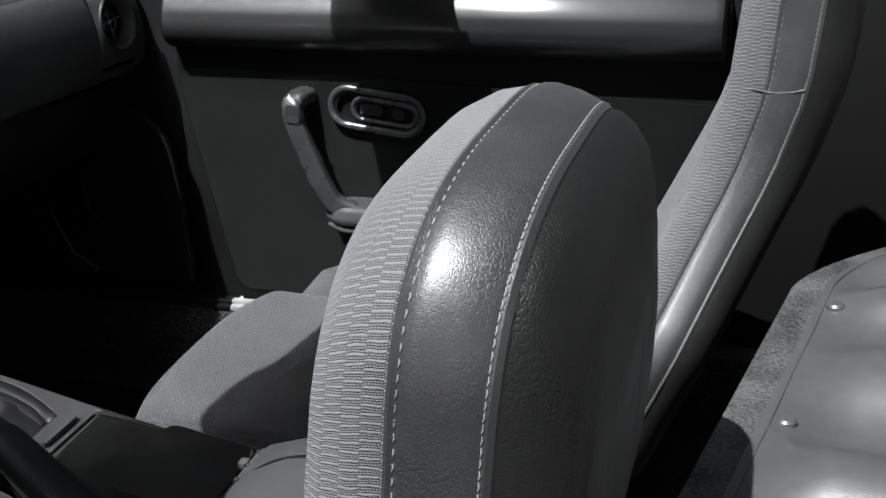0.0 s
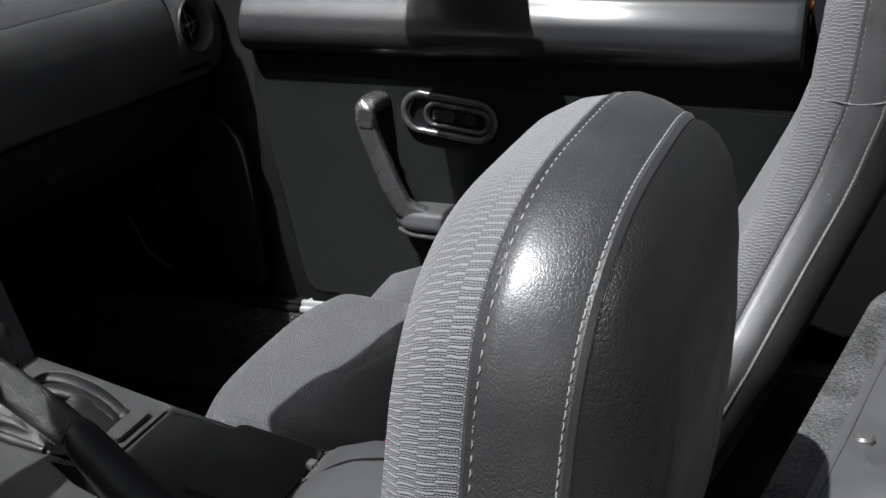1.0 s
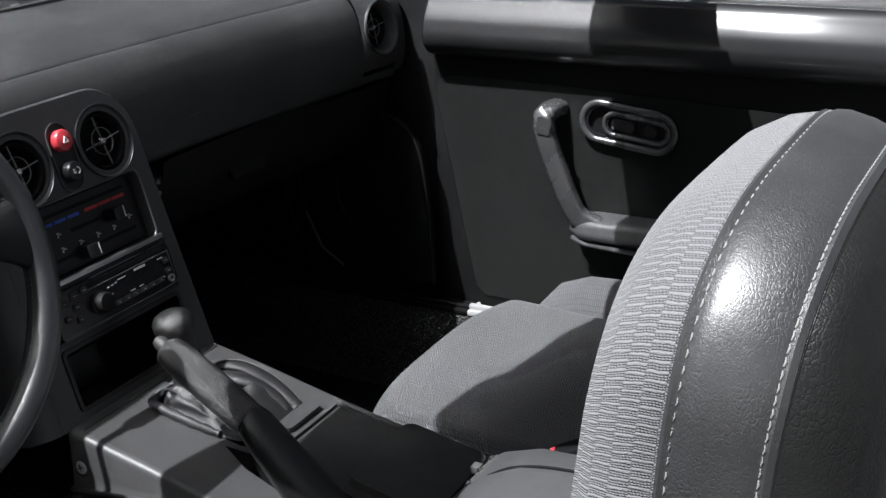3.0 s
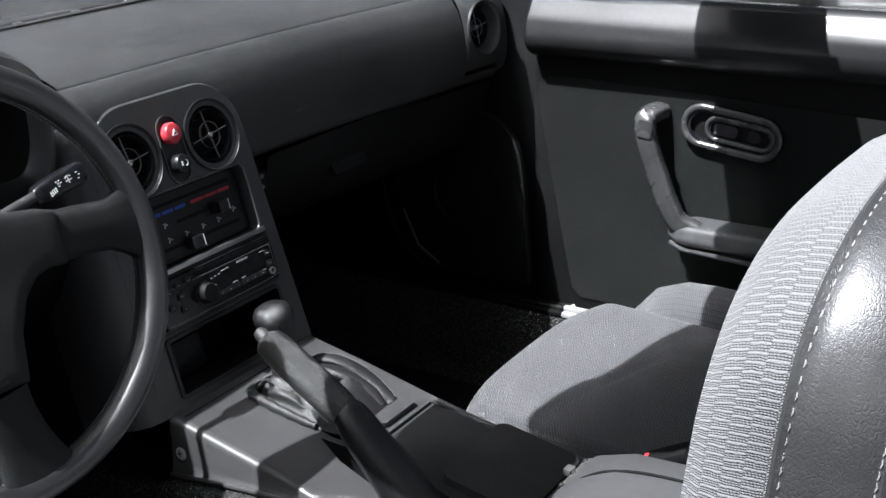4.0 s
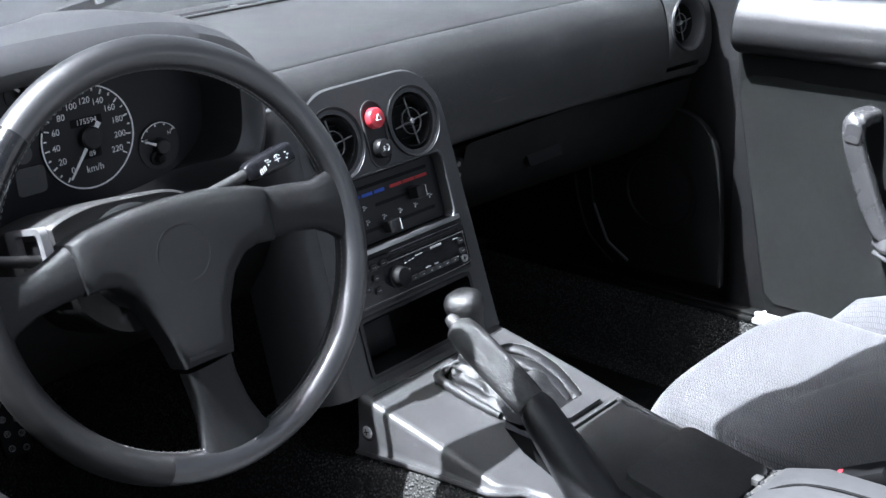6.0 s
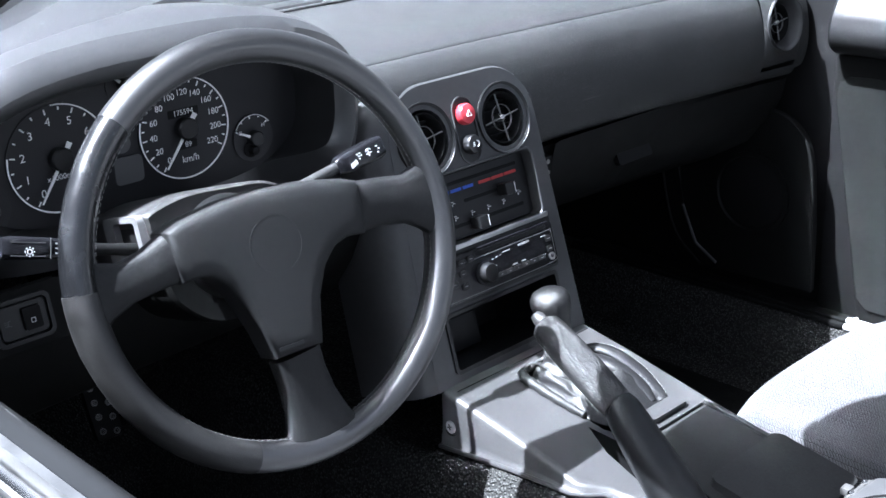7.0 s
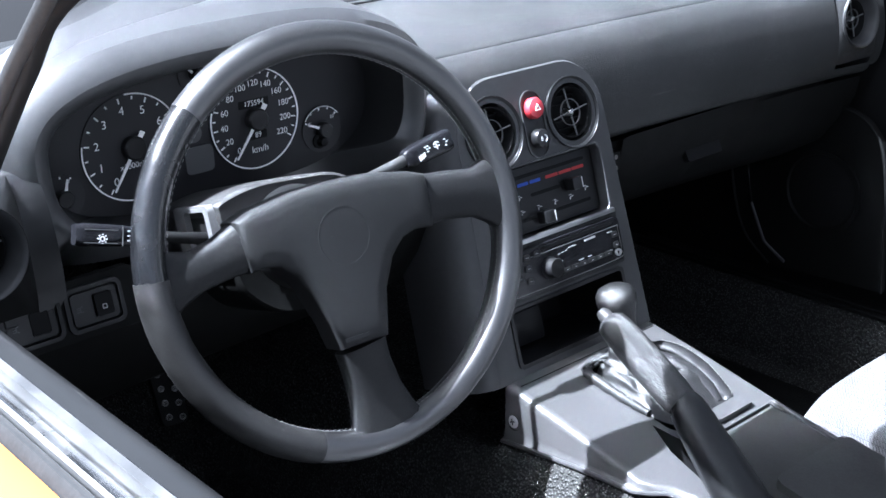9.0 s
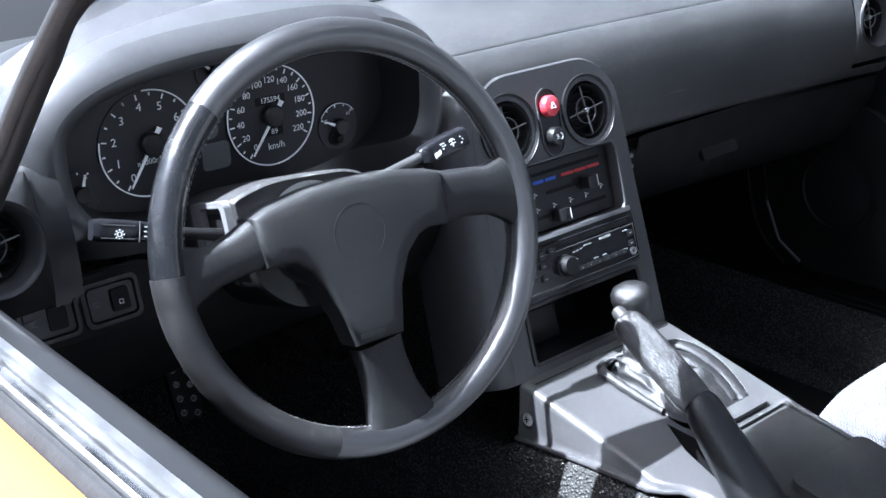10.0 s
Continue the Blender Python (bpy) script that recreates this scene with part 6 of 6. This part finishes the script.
part("weather_lip", loft([[(x, y, z) for y, z in ((-0.7493, 0.858), (-0.7495, 0.873), (-0.7530, 0.8735), (-0.7565, 0.869), (-0.757, 0.856))] for x in DRX], False, uv=False), M_RUBBER, dd, "black rubber lip")
part("shell", loft([[(x, y, z) for y, z in ((-0.745, 0.40), (-0.745, 0.84), (-0.7575, 0.868), (-0.765, 0.8675), (-0.785, 0.857), (-0.81, 0.82), (-0.83, 0.70), (-0.82, 0.5), (-0.785, 0.34))] for x in (0.07, 0.2, 0.5, 0.9)], True, (True, True), False), M_PAINT, dd, "glossy orange outer shell")
part("card", block(0.075, 0.89, -0.745, -0.725, 0.375, 0.79, 0.004), M_PLASTIC, dd)

# ---- windscreen frame, glass and visors above the picture ----
ws = thing("windscreen_frame", (0.0, 0, 0.86), "black windscreen frame with its glass", "windscreen")
PIL = [(0.160, 0.688, 0.845), (0.26, 0.682, 0.938), (0.373, 0.668, 1.047), (0.41, 0.63, 1.078), (0.425, 0.575, 1.088)]
DPIL = [(0.16, 0.692, 0.845), (0.273, 0.69, 0.945), (0.313, 0.69, 0.98), (0.355, 0.69, 1.015), (0.400, 0.688, 1.052), (0.424, 0.650, 1.078), (0.425, 0.575, 1.088)]
for sgn, pil, rad_ in ((-1, DPIL, 0.0068), (1, PIL, 0.0125)):
    part("pillar", tube(smoothed([(x, sgn * y, z) for x, y, z in pil], 6), rad_, 12, 0.9), M_BLACK, ws)
part("pillar_trim", tube([(0.20, -0.702, 0.878), (0.327, -0.700, 0.989), (0.3636, -0.700, 1.0175), (0.4074, -0.700, 1.049), (0.455, -0.700, 1.083)], 0.0042, 10), M_RUBBER, ws, "grey rubber strip along the pillar")
HEAD = [(0.425, 0.575, 1.088), (0.36, 0.45, 1.096), (0.295, 0.28, 1.101), (0.25, 0.12, 1.104), (0.24, 0, 1.105)]
part("header", tube(smoothed([(x, -y, z) for x, y, z in HEAD] + HEAD[-2::-1], 6), 0.016, 12, 0.8), M_PLASTIC, ws)
gl = loft([[(-0.42 + 0.34 * (y / 0.66) ** 2, y, 0.872), (-0.06 + 0.24 * (y / 0.66) ** 2, y * 0.95, 0.995), (0.24 + 0.19 * (y / 0.66) ** 2, y * 0.87, 1.10)] for y in (-0.66, -0.5, -0.3, -0.1, 0.1, 0.3, 0.5, 0.66)], False, uv=False)
glass = part("glass", gl, M_GLASS, ws, "clear windscreen glass")
glass.visible_shadow = False
# unseen visor board behind the header, outlined to cast the passenger side's shadow
v = thing("visor_shade_board", (0.42, 0.2, 1.08), "unseen black visor board below the windscreen header, outlined to cast shade", "sun visor")
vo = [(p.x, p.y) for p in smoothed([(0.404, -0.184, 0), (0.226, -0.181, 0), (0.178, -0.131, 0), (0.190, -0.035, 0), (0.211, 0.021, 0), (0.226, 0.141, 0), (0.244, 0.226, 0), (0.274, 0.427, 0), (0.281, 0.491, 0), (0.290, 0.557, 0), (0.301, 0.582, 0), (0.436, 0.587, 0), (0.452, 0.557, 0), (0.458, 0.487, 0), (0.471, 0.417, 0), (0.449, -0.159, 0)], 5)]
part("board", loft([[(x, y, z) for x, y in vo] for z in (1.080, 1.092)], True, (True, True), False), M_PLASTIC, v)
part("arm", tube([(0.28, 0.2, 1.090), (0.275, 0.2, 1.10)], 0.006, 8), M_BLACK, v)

# second unseen board, outlined to cast the shadow on console and tray
v2 = thing("visor_shade_board", (0.28, -0.29, 1.08), "unseen black visor board below the windscreen header, shading the console", "sun visor")
vo2 = [(p.x, p.y) for p in smoothed([(0.264, -0.206, 0), (0.196, -0.200, 0), (0.138, -0.204, 0), (0.129, -0.219, 0), (0.134, -0.299, 0), (0.142, -0.338, 0), (0.160, -0.371, 0), (0.197, -0.389, 0), (0.312, -0.393, 0), (0.322, -0.363, 0), (0.282, -0.224, 0)], 5)]
part("board", loft([[(x, y, z) for x, y in vo2] for z in (1.080, 1.090)], True, (True, True), False), M_PLASTIC, v2)
part("arm", tube([(0.27, -0.25, 1.086), (0.30, -0.29, 1.094)], 0.006, 8), M_BLACK, v2)

# ---- folded hood behind the seats ----
deck = thing("folded_soft_top", (1.1, 0, 0.72), "folded grey vinyl soft top with a felt edge and snap studs", "soft top")


def deck_pt(u, y):
    """u: metres back from the felt edge."""
    edge = 0.965 + 0.165 * y + 2.6 * max(0, y - 0.03) ** 1.7
    fold = 0.020 * math.sin(y * 52 + 1.0 + 0.9 * math.sin(u * 11) + 0.8 * math.sin(y * 17)) * (0.75 + 0.25 * math.sin(y * 23)) * max(0.0, min(1, (u - 0.03) * 22)) + 0.004 * math.sin(y * 19 - u * 20) * min(1, u * 7)
    z = 0.738 + 0.08 * u + fold - (0.06 * max(0, 0.0 - u) / 0.02)
    return (edge + u, y, z)


ys = [-0.62 + 0.80 * k / 120 for k in range(121)]
part("felt_edge", loft([[deck_pt(u, y) for y in ys] for u in (-0.02, 0.0, 0.004, 0.014, 0.0245, 0.026)], False, uv=False), M_FELT, deck, "coarse sparkling felt edge")
part("vinyl", loft([[Vector(deck_pt(u, y)) + Vector((0, 0, 0.003 if u > 0.0245 else 0.0)) for y in ys] for u in [0.0240, 0.0252, 0.027] + [0.03 + 0.008 * k for k in range(50)]], False, uv=False), M_TOP, deck, "creased grey vinyl")
part("hem", tube([Vector(deck_pt(0.031, y)) + Vector((0, 0, 0.0032)) for y in ys], 0.0012, 6), M_TOP, deck)
for y in (-0.36, -0.185, -0.012, 0.13):
    p = Vector(deck_pt(0.040, y))
    part("snap_stud", lathe([(0.0066, 0.002), (0.0066, 0.0045), (0.0052, 0.0062), (0.003, 0.0066), (0.0001, 0.0062)], 24), M_STEEL, deck, "dull metal snap stud", stands(deck).inverted() @ Matrix.Translation(p))

# ---- pedals ----
for y, nm in ((-0.327, "clutch"),):
    pm = frame_of((-0.30, y, 0.468), (0, 1, 0), (-0.35, 0, 1))
    pd = thing("pedal", pm, "drilled black pedal with bright rings", "pedal")
    local("pad", slab(rounded(0.036, 0.084, 0.008, 0, -0.006), -0.008, 0.0, 0.003), M_BLACK, pd)
    for i in range(2):
        for j in range(4):
            local("ring", lathe([(0.0040, 0.0), (0.0040, 0.0022), (0.0030, 0.0022), (0.0027, -0.001)], 18), M_STEEL, pd, "", Matrix.Translation((-0.0085 + 0.017 * i, -0.036 + 0.018 * j - 0.005 * i, 0)))
    local("arm", tube([(0, 0, -0.008), (0, 0.06, -0.05), (0, 0.22, -0.10)], 0.008, 8), M_BLACK, pd)
